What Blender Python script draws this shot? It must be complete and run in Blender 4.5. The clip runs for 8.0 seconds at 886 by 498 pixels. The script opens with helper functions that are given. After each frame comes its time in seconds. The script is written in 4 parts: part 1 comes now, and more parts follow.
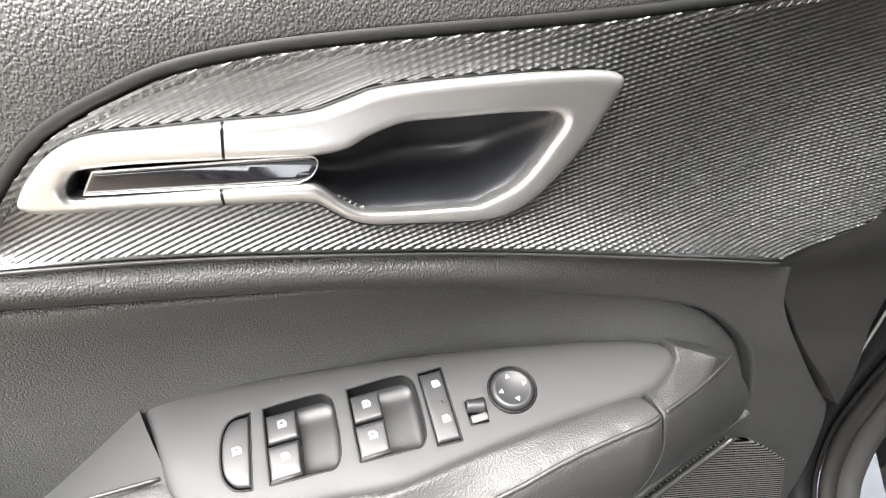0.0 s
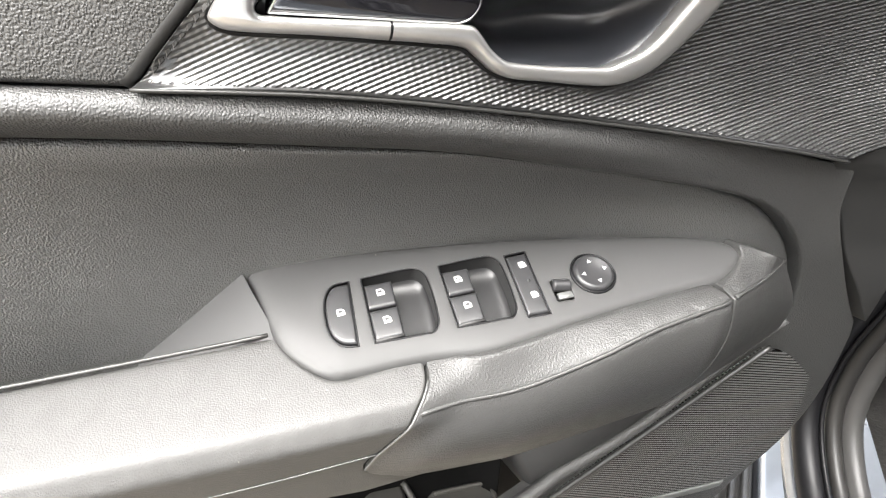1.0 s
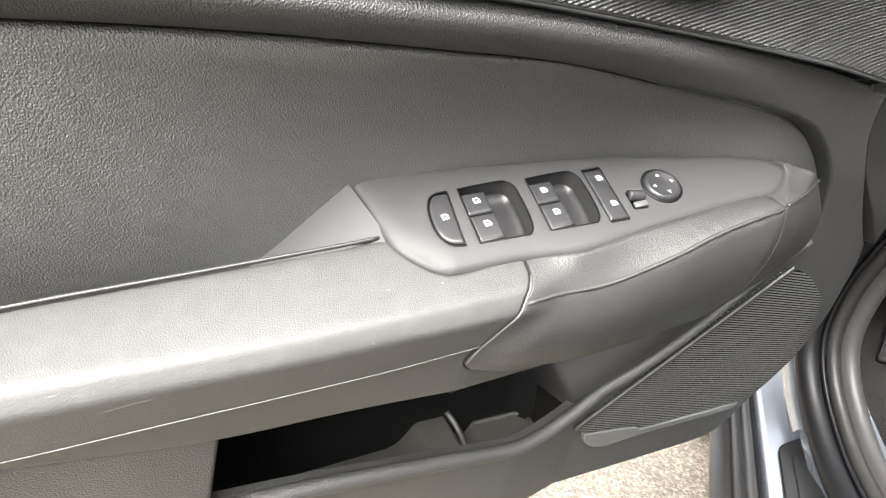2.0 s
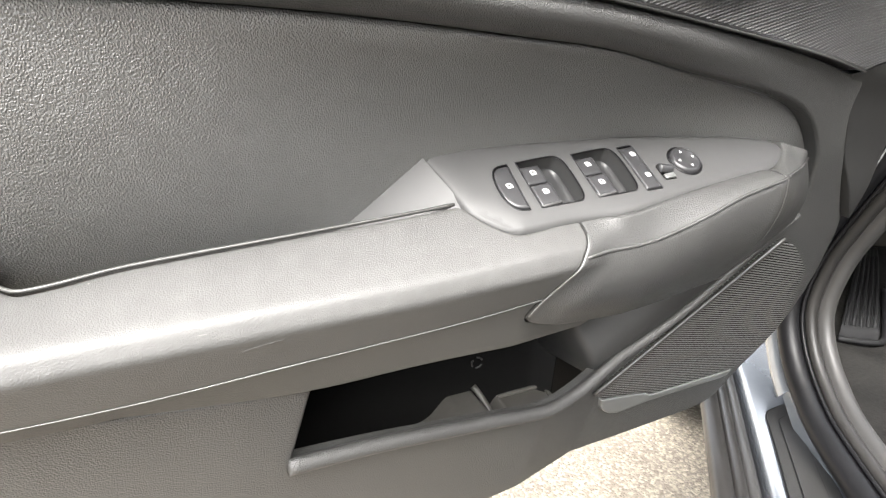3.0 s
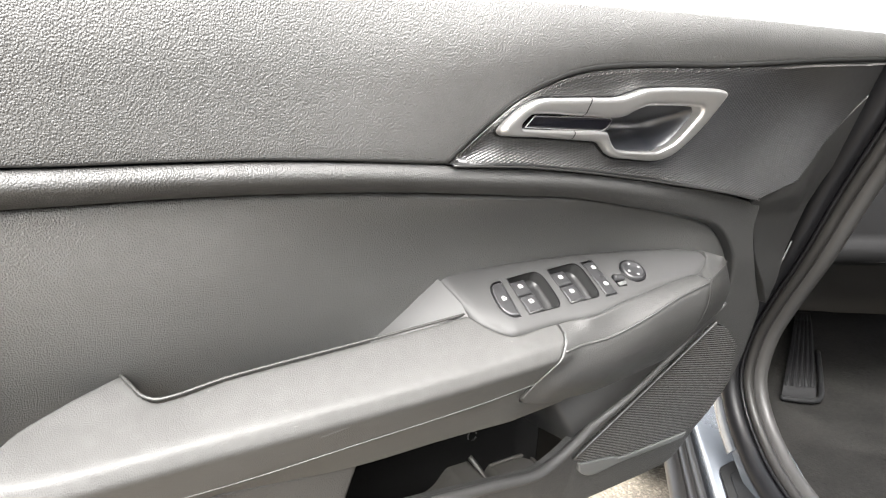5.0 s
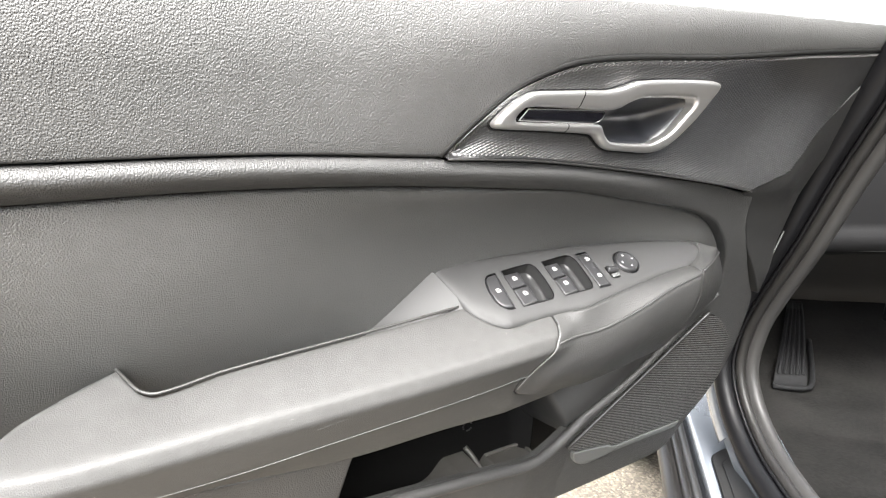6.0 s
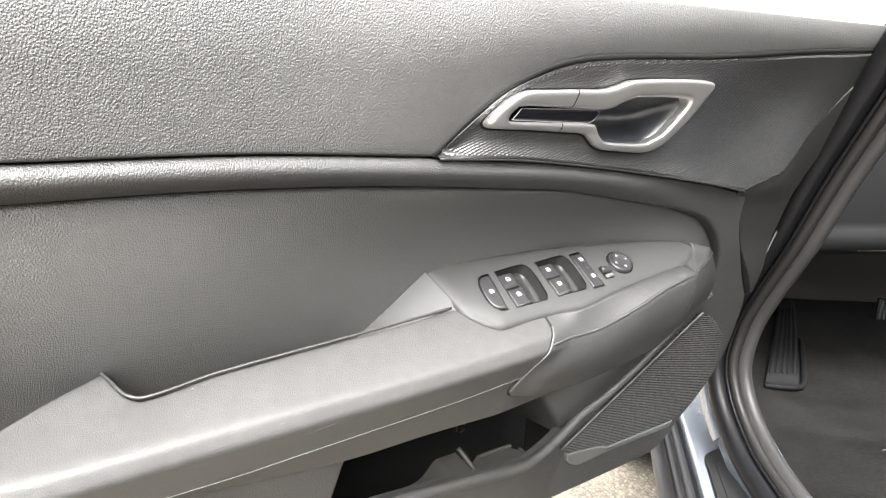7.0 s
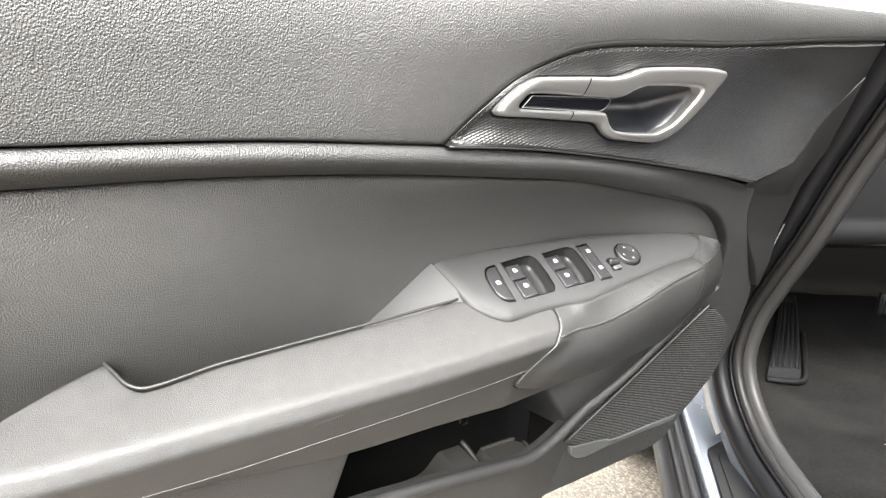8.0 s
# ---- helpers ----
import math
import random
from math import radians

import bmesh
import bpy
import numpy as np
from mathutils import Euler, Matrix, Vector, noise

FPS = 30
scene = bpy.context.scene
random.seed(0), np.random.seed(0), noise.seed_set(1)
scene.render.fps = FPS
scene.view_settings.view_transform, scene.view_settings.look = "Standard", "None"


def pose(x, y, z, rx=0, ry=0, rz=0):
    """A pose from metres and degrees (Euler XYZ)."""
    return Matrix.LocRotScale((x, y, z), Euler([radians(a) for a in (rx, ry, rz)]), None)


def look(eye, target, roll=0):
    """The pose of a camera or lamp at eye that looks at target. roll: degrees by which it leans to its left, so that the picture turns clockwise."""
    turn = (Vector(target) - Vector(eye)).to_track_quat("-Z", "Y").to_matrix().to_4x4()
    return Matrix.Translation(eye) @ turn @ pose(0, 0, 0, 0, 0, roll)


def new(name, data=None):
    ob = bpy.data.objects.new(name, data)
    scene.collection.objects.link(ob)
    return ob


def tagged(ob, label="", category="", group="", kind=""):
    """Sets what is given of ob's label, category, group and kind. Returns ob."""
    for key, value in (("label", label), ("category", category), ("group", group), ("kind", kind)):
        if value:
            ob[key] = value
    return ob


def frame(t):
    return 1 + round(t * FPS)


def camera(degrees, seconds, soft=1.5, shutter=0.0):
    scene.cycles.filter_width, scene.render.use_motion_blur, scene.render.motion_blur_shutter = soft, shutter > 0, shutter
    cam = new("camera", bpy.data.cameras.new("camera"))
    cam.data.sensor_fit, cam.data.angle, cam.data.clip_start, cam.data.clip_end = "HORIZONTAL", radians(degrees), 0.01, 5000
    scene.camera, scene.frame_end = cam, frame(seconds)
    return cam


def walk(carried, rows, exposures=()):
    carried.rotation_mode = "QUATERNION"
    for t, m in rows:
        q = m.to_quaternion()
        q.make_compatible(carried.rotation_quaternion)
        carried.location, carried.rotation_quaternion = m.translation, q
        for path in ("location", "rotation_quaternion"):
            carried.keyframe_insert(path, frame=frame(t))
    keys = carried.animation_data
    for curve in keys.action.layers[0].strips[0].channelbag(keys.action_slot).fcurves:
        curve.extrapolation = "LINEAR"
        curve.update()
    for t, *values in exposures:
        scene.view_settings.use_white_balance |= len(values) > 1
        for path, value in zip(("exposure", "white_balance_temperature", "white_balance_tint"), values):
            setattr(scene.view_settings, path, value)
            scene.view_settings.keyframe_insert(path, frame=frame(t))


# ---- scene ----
cam = camera(76.2, 8.0, 1.2)
EXPOSURE = 3.92
SCALE, FLOOR = 1.18, 0.15  # metres to one unit of the plan, and the ground's height in the plan


def plan(p):
    """A place of the plan in the world's metres."""
    return (Vector(p) - Vector((0, 0, FLOOR))) * SCALE


PATH = [
    (0, (0.002, 0.01, 0.995), (0.501, 1.861, 0.427), 0.2),
    (0.5, (-0.018, 0.005, 0.977), (0.497, 1.838, 0.366), 2.4),
    (1, (-0.066, -0.001, 0.948), (0.511, 1.803, 0.306), 3.5),
    (1.5, (-0.117, -0.005, 0.929), (0.522, 1.765, 0.251), 3.3),
    (2, (-0.146, -0.013, 0.911), (0.556, 1.731, 0.227), 4.1),
    (2.2, (-0.159, -0.016, 0.905), (0.534, 1.664, 0.227), 4.2),
    (3.3, (-0.250, -0.043, 0.890), (0.614, 1.609, 0.353), 4.0),
    (3.5, (-0.266, -0.053, 0.89), (0.648, 1.655, 0.393), 3.8),
    (4, (-0.296, -0.084, 0.914), (0.651, 1.628, 0.5), 3.2),
    (4.5, (-0.304, -0.102, 0.944), (0.659, 1.61, 0.566), 3.4),
    (6, (-0.305, -0.104, 0.952), (0.677, 1.586, 0.529), 3.3),
    (6.5, (-0.304, -0.102, 0.953), (0.688, 1.583, 0.532), 3.3),
    (7, (-0.302, -0.1, 0.952), (0.7, 1.578, 0.528), 3.4),
    (7.5, (-0.302, -0.096, 0.95), (0.704, 1.577, 0.516), 3.5),
    (8, (-0.304, -0.092, 0.948), (0.699, 1.579, 0.501), 3.7),
]
walk(cam, [(t, look(plan(eye), plan(target), roll)) for t, eye, target, roll in PATH], [(0.0, EXPOSURE, 6450, 10), (2.0, EXPOSURE + 0.08, 6480, 10), (3.5, EXPOSURE + 0.17, 6480, 10), (4.5, EXPOSURE + 0.08, 6480, 10), (6.0, EXPOSURE, 6420, 10), (8.0, EXPOSURE, 6420, 10)])

from mathutils import geometry

# ---- world and sun: a bright, thinly clouded sky ----
world = bpy.data.worlds.new("sky")
scene.world = world
world.use_nodes = True
wn, wl = world.node_tree.nodes, world.node_tree.links
wn.clear()
sky = wn.new("ShaderNodeTexSky")
sky.sky_type, sky.sun_disc = "NISHITA", False
sky.sun_elevation, sky.sun_rotation = radians(58), radians(223)
sky.dust_density, sky.air_density = 4.0, 1.0
pale = wn.new("ShaderNodeHueSaturation")
pale.inputs["Saturation"].default_value = 0.18
back = wn.new("ShaderNodeBackground")
back.inputs["Strength"].default_value = 0.085
wout = wn.new("ShaderNodeOutputWorld")
wl.new(sky.outputs[0], pale.inputs["Color"])
wl.new(pale.outputs[0], back.inputs["Color"])
wl.new(back.outputs[0], wout.inputs["Surface"])
sun = new("sun", bpy.data.lights.new("sun", "SUN"))
sun.data.energy, sun.data.angle, sun.data.color = 2.2, radians(70), (1.0, 0.96, 0.90)
SUN_FROM = Vector((-0.36, -0.38, 0.85))
sun.matrix_world = look(SUN_FROM * 10, (0, 0, 0))


# ---- materials ----
def material(name, color, rough, metal=0.0, spec=0.5, coat=0.0):
    m = bpy.data.materials.new(name)
    m.use_nodes = True
    b = m.node_tree.nodes["Principled BSDF"]
    b.inputs["Base Color"].default_value = (*color, 1)
    b.inputs["Roughness"].default_value = rough
    b.inputs["Metallic"].default_value = metal
    b.inputs["Specular IOR Level"].default_value = spec
    b.inputs["Coat Weight"].default_value = coat
    return m


def node(m, kind, **values):
    n = m.node_tree.nodes.new(kind)
    for key, value in values.items():
        n.inputs[key].default_value = value
    return n


def join(m, a, b):
    m.node_tree.links.new(a, b)


def coords(m, stretch=(1, 1, 1), turn=(0, 0, 0)):
    tc = m.node_tree.nodes.new("ShaderNodeTexCoord")
    mp = node(m, "ShaderNodeMapping", Scale=[s / SCALE for s in stretch], Rotation=[radians(a) for a in turn])
    join(m, tc.outputs["Object"], mp.inputs["Vector"])
    return mp.outputs[0]


def ramp(m, value, low, high, a, b):
    r = m.node_tree.nodes.new("ShaderNodeMapRange")
    r.inputs["From Min"].default_value, r.inputs["From Max"].default_value = low, high
    r.inputs["To Min"].default_value, r.inputs["To Max"].default_value = a, b
    join(m, value, r.inputs["Value"])
    return r.outputs[0]


def bump(m, height, distance, strength=1.0, under=None):
    n = m.node_tree.nodes.new("ShaderNodeBump")
    n.inputs["Distance"].default_value, n.inputs["Strength"].default_value = distance, strength
    join(m, height, n.inputs["Height"])
    if under is not None:
        join(m, under, n.inputs["Normal"])
    join(m, n.outputs[0], m.node_tree.nodes["Principled BSDF"].inputs["Normal"])
    return n.outputs[0]


def mottle(m, color, spread, scale, rough, rough_spread):
    """Base colour and roughness that wander at two scales."""
    b = m.node_tree.nodes["Principled BSDF"]
    v = coords(m)
    big = node(m, "ShaderNodeTexNoise", Scale=scale, Detail=3.0)
    fine = node(m, "ShaderNodeTexNoise", Scale=scale * 14, Detail=2.0)
    join(m, v, big.inputs["Vector"])
    join(m, v, fine.inputs["Vector"])
    add = m.node_tree.nodes.new("ShaderNodeMath")
    add.operation = "ADD"
    join(m, big.outputs[0], add.inputs[0])
    join(m, fine.outputs[0], add.inputs[1])
    mix = m.node_tree.nodes.new("ShaderNodeMix")
    mix.data_type = "RGBA"
    mix.inputs[6].default_value = (*[c * (1 - spread) for c in color], 1)
    mix.inputs[7].default_value = (*[min(1, c * (1 + spread)) for c in color], 1)
    join(m, ramp(m, add.outputs[0], 0.6, 1.4, 0, 1), mix.inputs[0])
    join(m, mix.outputs[2], b.inputs["Base Color"])
    join(m, ramp(m, add.outputs[0], 0.6, 1.4, rough - rough_spread, rough + rough_spread), b.inputs["Roughness"])
    return add.outputs[0]


def dust(m, amount=0.35, color=(0.45, 0.42, 0.38)):
    """Sparse pale specks and fine lint on dark plastic."""
    b = m.node_tree.nodes["Principled BSDF"]
    old = b.inputs["Base Color"].links[0].from_socket
    v = coords(m)
    cells = node(m, "ShaderNodeTexVoronoi", Scale=95.0)
    join(m, v, cells.inputs["Vector"])
    pick = m.node_tree.nodes.new("ShaderNodeSeparateColor")
    join(m, cells.outputs["Color"], pick.inputs[0])
    few = ramp(m, pick.outputs[0], 0.82, 0.84, 0, 1)
    dot = ramp(m, cells.outputs["Distance"], 0.025, 0.05, 1, 0)
    both = m.node_tree.nodes.new("ShaderNodeMath")
    both.operation = "MULTIPLY"
    join(m, few, both.inputs[0])
    join(m, dot, both.inputs[1])
    some = m.node_tree.nodes.new("ShaderNodeMath")
    some.operation = "MULTIPLY"
    some.inputs[1].default_value = amount
    join(m, both.outputs[0], some.inputs[0])
    mix = m.node_tree.nodes.new("ShaderNodeMix")
    mix.data_type = "RGBA"
    mix.inputs[7].default_value = (*color, 1)
    join(m, some.outputs[0], mix.inputs[0])
    join(m, old, mix.inputs[6])
    join(m, mix.outputs[2], b.inputs["Base Color"])


def scratched(m, amount=0.3, share=0.03):
    """Sparse hair-thin scratches, a centimetre long at most, in three directions."""
    b = m.node_tree.nodes["Principled BSDF"]
    for turn in (38, -24, 76):
        old = b.inputs["Base Color"].links[0].from_socket
        v = coords(m, (34, 300, 620), (0, turn, 0))
        cells = node(m, "ShaderNodeTexVoronoi", Scale=1.0)
        join(m, v, cells.inputs["Vector"])
        pick = m.node_tree.nodes.new("ShaderNodeSeparateColor")
        join(m, cells.outputs["Color"], pick.inputs[0])
        few = ramp(m, pick.outputs[0], 1 - share, 1 - share * 0.9, 0, amount)
        dash = ramp(m, cells.outputs["Distance"], 0.04, 0.10, 1, 0)
        both = m.node_tree.nodes.new("ShaderNodeMath")
        both.operation = "MULTIPLY"
        join(m, few, both.inputs[0])
        join(m, dash, both.inputs[1])
        mix = m.node_tree.nodes.new("ShaderNodeMix")
        mix.data_type = "RGBA"
        mix.inputs[7].default_value = (0.26, 0.25, 0.235, 1)
        join(m, both.outputs[0], mix.inputs[0])
        join(m, old, mix.inputs[6])
        join(m, mix.outputs[2], b.inputs["Base Color"])


def grained(name, color, rough, cell, depth, spread=0.12, gloss=1.0):
    """Moulded leather grain: small rounded pebbles of uneven size, with fine creases between them."""
    m = material(name, color, rough, spec=0.34 * gloss)
    mottle(m, color, spread, 9.0, rough, 0.05)
    v = coords(m)
    warp = node(m, "ShaderNodeTexNoise", Scale=0.45 / cell, Detail=2.0)
    join(m, v, warp.inputs["Vector"])
    shift = m.node_tree.nodes.new("ShaderNodeVectorMath")
    shift.operation = "MULTIPLY_ADD"
    shift.inputs[1].default_value = (cell * 1.1,) * 3
    join(m, warp.outputs["Color"], shift.inputs[0])
    join(m, v, shift.inputs[2])
    squash = node(m, "ShaderNodeMapping", Scale=(1.05, 1.0, 0.85))
    join(m, shift.outputs[0], squash.inputs["Vector"])
    cells = node(m, "ShaderNodeTexVoronoi", Scale=1.0 / cell)
    cells.feature = "SMOOTH_F1"
    cells.inputs["Smoothness"].default_value = 0.45
    join(m, squash.outputs[0], cells.inputs["Vector"])
    first = bump(m, ramp(m, cells.outputs["Distance"], 0.05, 0.75, 1, 0), depth)
    fine = node(m, "ShaderNodeTexNoise", Scale=1.3 / cell, Detail=2.0)
    join(m, v, fine.inputs["Vector"])
    bump(m, fine.outputs[0], depth * 0.7, 0.5, first)
    return m


def perforated(name, color, rough, pitch):
    """Speaker grille: close rows of small square pits between raised bars."""
    m = material(name, color, rough)
    heights = []
    for turn, step, low in ((-11, pitch, 0.0), (72, pitch * 0.95, 0.35)):
        v = coords(m, turn=(0, turn, 0))
        wave = node(m, "ShaderNodeTexWave", Scale=2 * math.pi / 20 / step)
        wave.wave_type, wave.bands_direction, wave.wave_profile = "BANDS", "Z", "SIN"
        join(m, v, wave.inputs["Vector"])
        heights.append(ramp(m, wave.outputs["Fac"], 0.25, 0.75, low, 1))
    mul = m.node_tree.nodes.new("ShaderNodeMath")
    mul.operation = "MULTIPLY"
    join(m, heights[0], mul.inputs[0])
    join(m, heights[1], mul.inputs[1])
    bar = mul.outputs[0]
    # the shade in the pits is put into the colour and the specular
    mix = m.node_tree.nodes.new("ShaderNodeMix")
    mix.data_type = "RGBA"
    mix.inputs[6].default_value = (0.001, 0.001, 0.001, 1)
    mix.inputs[7].default_value = (*color, 1)
    join(m, bar, mix.inputs[0])
    join(m, mix.outputs[2], m.node_tree.nodes["Principled BSDF"].inputs["Base Color"])
    join(m, ramp(m, bar, 0.0, 1.0, 0.0, 0.6), m.node_tree.nodes["Principled BSDF"].inputs["Specular IOR Level"])
    bump(m, bar, 0.001, 0.6)
    return m


LEATHER = grained("coarse_grain_vinyl", (0.052, 0.052, 0.0513), 0.50, 0.0010, 0.00050)
INSERT = grained("fine_grain_vinyl", (0.043, 0.043, 0.042), 0.48, 0.0009, 0.00042, 0.16, 2.2)
dust(INSERT, 0.4)
scratched(INSERT, 0.3, 0.004)
BAND = grained("band_grain_vinyl", (0.026, 0.026, 0.0256), 0.50, 0.0010, 0.00034, 0.12, 1.25)
ARM = grained("armrest_grain", (0.033, 0.0328, 0.032), 0.54, 0.0008, 0.00014, 0.22)
dust(ARM, 0.4)
scratched(ARM, 0.35, 0.010)
PAD = grained("stitched_leatherette", (0.026, 0.026, 0.0255), 0.46, 0.0010, 0.00020)
dust(PAD, 0.25)
PLAIN = grained("smooth_black_plastic", (0.016, 0.016, 0.0155), 0.42, 0.0009, 0.00003)
SWITCH = grained("satin_grey_plastic", (0.028, 0.028, 0.028), 0.54, 0.0007, 0.000015, 0.05, 0.85)
dust(SWITCH, 0.3)
WELL = grained("well_plastic", (0.014, 0.014, 0.0145), 0.34, 0.0006, 0.00001, 0.05)
BUTTON = grained("button_plastic", (0.018, 0.018, 0.019), 0.36, 0.0007, 0.00001, 0.06)
TRIM = material("embossed_trim", (0.020, 0.020, 0.0204), 0.32, 0.0, 1.0, 0.6)
mottle(TRIM, (0.020, 0.020, 0.0204), 0.12, 14.0, 0.32, 0.03)
TRIM.node_tree.nodes["Principled BSDF"].inputs["Coat Roughness"].default_value = 0.25
BEADS = material("bead_metallic_paint", (0.112, 0.112, 0.113), 0.37, 0.88, 0.8, 0.2)
mottle(BEADS, (0.112, 0.112, 0.113), 0.12, 14.0, 0.37, 0.03)
RIDGE = material("trim_ridge_plastic", (0.045, 0.044, 0.043), 0.52)
GRILLE = perforated("speaker_cloth", (0.13, 0.13, 0.129), 0.34, 0.0026)
SILVER = material("satin_silver_paint", (0.55, 0.545, 0.54), 0.32, 0.9)
mottle(SILVER, (0.55, 0.545, 0.54), 0.02, 12.0, 0.32, 0.01)
GLOSS = material("piano_black", (0.006, 0.006, 0.008), 0.06, 0.0, 0.6, 0.6)
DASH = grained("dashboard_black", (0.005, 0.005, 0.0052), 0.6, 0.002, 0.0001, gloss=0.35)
CUP = material("handle_cup_black", (0.014, 0.015, 0.018), 0.36)
mottle(CUP, (0.014, 0.015, 0.018), 0.1, 20.0, 0.36, 0.03)
WHITE = material("printed_white", (0.34, 0.34, 0.335), 0.6)
INK = material("printed_dark", (0.02, 0.02, 0.02), 0.5)
STRIP = material("grey_speaker_strip", (0.075, 0.077, 0.076), 0.35, 0.2)
HEM = material("smooth_turned_vinyl", (0.014, 0.014, 0.0138), 0.5, 0.0, 0.3)
mottle(HEM, (0.014, 0.014, 0.0138), 0.15, 20.0, 0.5, 0.04)
STRIPDARK = grained("rim_plastic", (0.024, 0.024, 0.023), 0.36, 0.0009, 0.00002)
RUBBER = grained("black_rubber", (0.004, 0.004, 0.0045), 0.42, 0.0009, 0.00003, gloss=0.5)
# pocket walls and roof: the shade inside is put into this near-black
INNER = grained("pocket_shaded_plastic", (0.005, 0.005, 0.005), 0.6, 0.0012, 0.00003, gloss=0.25)
# pocket floor: light from above is put into this paler colour
TRAY = grained("pocket_lit_plastic", (0.058, 0.056, 0.052), 0.45, 0.0012, 0.00005)
GREYRUB = grained("grey_rubber", (0.0120, 0.0115, 0.0110), 0.42, 0.0009, 0.00003, gloss=0.7)
PAINT = material("silver_car_paint", (0.40, 0.43, 0.46), 0.25, 0.45, 0.5, 0.8)
mottle(PAINT, (0.16, 0.175, 0.195), 0.04, 6.0, 0.20, 0.03)
SILLTRIM = grained("sill_trim_plastic", (0.024, 0.0235, 0.023), 0.42, 0.001, 0.00004, gloss=0.8)
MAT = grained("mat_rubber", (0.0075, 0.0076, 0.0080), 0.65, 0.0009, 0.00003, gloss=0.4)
COVER = grained("smooth_cover_plastic", (0.017, 0.017, 0.0168), 0.42, 0.0009, 0.00004, gloss=0.7)
CLAD = grained("sill_cladding", (0.014, 0.0132, 0.0125), 0.40, 0.0008, 0.00003, gloss=0.8)


def carpet_material():
    m = material("loop_carpet", (0.030, 0.029, 0.027), 0.95, 0.0, 0.1)
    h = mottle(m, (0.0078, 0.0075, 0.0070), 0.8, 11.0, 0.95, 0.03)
    v = coords(m)
    f = node(m, "ShaderNodeTexNoise", Scale=160.0, Detail=5.0)
    join(m, v, f.inputs["Vector"])
    bump(m, f.outputs[0], 0.002, 1.0)
    return m


def asphalt_material():
    m = material("pale_worn_asphalt", (0.20, 0.18, 0.15), 0.85)
    b = m.node_tree.nodes["Principled BSDF"]
    v = coords(m)
    stones = node(m, "ShaderNodeTexVoronoi", Scale=185.0)
    join(m, v, stones.inputs["Vector"])
    grey = m.node_tree.nodes.new("ShaderNodeSeparateColor")
    join(m, stones.outputs["Color"], grey.inputs[0])
    cr = m.node_tree.nodes.new("ShaderNodeValToRGB")
    cr.color_ramp.elements[0].color = (0.098, 0.084, 0.066, 1)
    cr.color_ramp.elements[1].color = (0.250, 0.220, 0.174, 1)
    mid = cr.color_ramp.elements.new(0.6)
    mid.color = (0.160, 0.138, 0.108, 1)
    join(m, grey.outputs[0], cr.inputs[0])
    big = node(m, "ShaderNodeTexNoise", Scale=2.2, Detail=4.0)
    join(m, v, big.inputs["Vector"])
    mix = m.node_tree.nodes.new("ShaderNodeMix")
    mix.data_type, mix.blend_type = "RGBA", "MULTIPLY"
    mix.inputs[0].default_value = 1.0
    join(m, cr.outputs[0], mix.inputs[6])
    tone = m.node_tree.nodes.new("ShaderNodeCombineColor")
    t = ramp(m, big.outputs[0], 0.3, 0.7, 0.75, 1.15)
    for i in range(3):
        join(m, t, tone.inputs[i])
    join(m, tone.outputs[0], mix.inputs[7])
    join(m, mix.outputs[2], b.inputs["Base Color"])
    bump(m, ramp(m, stones.outputs["Distance"], 0.0, 0.6, 1, 0), 0.0018)
    return m


CARPET = carpet_material()
ASPHALT = asphalt_material()


# ---- building helpers ----
def thing(name, base, label, category, group="", kind=""):
    ob = new(name)
    ob.location = plan(base)
    return tagged(ob, label, category, group, kind)


def spot(ob):
    """World place of a thing or part while building."""
    m = ob.matrix_basis.copy()
    while ob.parent:
        m = ob.parent.matrix_basis @ ob.matrix_parent_inverse @ m
        ob = ob.parent
    return m


def part(name, bm, mat, parent, label="", flat=False):
    me = bpy.data.meshes.new(name)
    for v in bm.verts:
        v.co = plan(v.co)
    bm.to_mesh(me)
    bm.free()
    for p in me.polygons:
        p.use_smooth = not flat
    me.materials.append(mat)
    ob = new(name, me)
    if parent:
        ob.parent = parent
        ob.matrix_parent_inverse = spot(parent).inverted()
    return tagged(ob, label)


def smooth(a, b, v):
    u = min(1.0, max(0.0, (v - a) / (b - a)))
    return u * u * (3 - 2 * u)


def lerp(v, pts):
    if v <= pts[0][0]:
        return pts[0][1]
    for (a, p), (b, q) in zip(pts, pts[1:]):
        if v <= b:
            return p + (q - p) * (v - a) / (b - a)
    return pts[-1][1]


def spline(pts, step, closed=False):
    """A smooth curve through the points, evenly stepped; a point with a third value 1 stays a sharp corner (2D),
    or, for 3D points, all are smooth."""
    flat2 = len(pts[0]) == 2 or any(len(p) == 3 and p[2] == 1 for p in pts)
    sharp = [flat2 and len(p) == 3 for p in pts]
    pos = [np.array(p[:2] if flat2 else p, float) for p in pts]
    n = len(pos)
    out = []
    for i in range(n if closed else n - 1):
        j = (i + 1) % n
        a, b = pos[i], pos[j]
        h = pos[(i - 1) % n] if (closed or i > 0) and not sharp[i] else a
        k = pos[(j + 1) % n] if (closed or j < n - 1) and not sharp[j] else b
        length = np.linalg.norm(b - a)
        # tangents, held short next to long neighbours so that the curve doesn't swing out
        ta = (b - h) / max(1e-9, np.linalg.norm(b - h)) * length
        tb = (k - a) / max(1e-9, np.linalg.norm(k - a)) * length
        count = max(1, int(math.ceil(length / step)))
        for q in range(count):
            u = q / count
            out.append((2*u**3 - 3*u**2 + 1) * a + (u**3 - 2*u**2 + u) * ta + (-2*u**3 + 3*u**2) * b + (u**3 - u**2) * tb)
    if not closed:
        out.append(pos[-1])
    return out


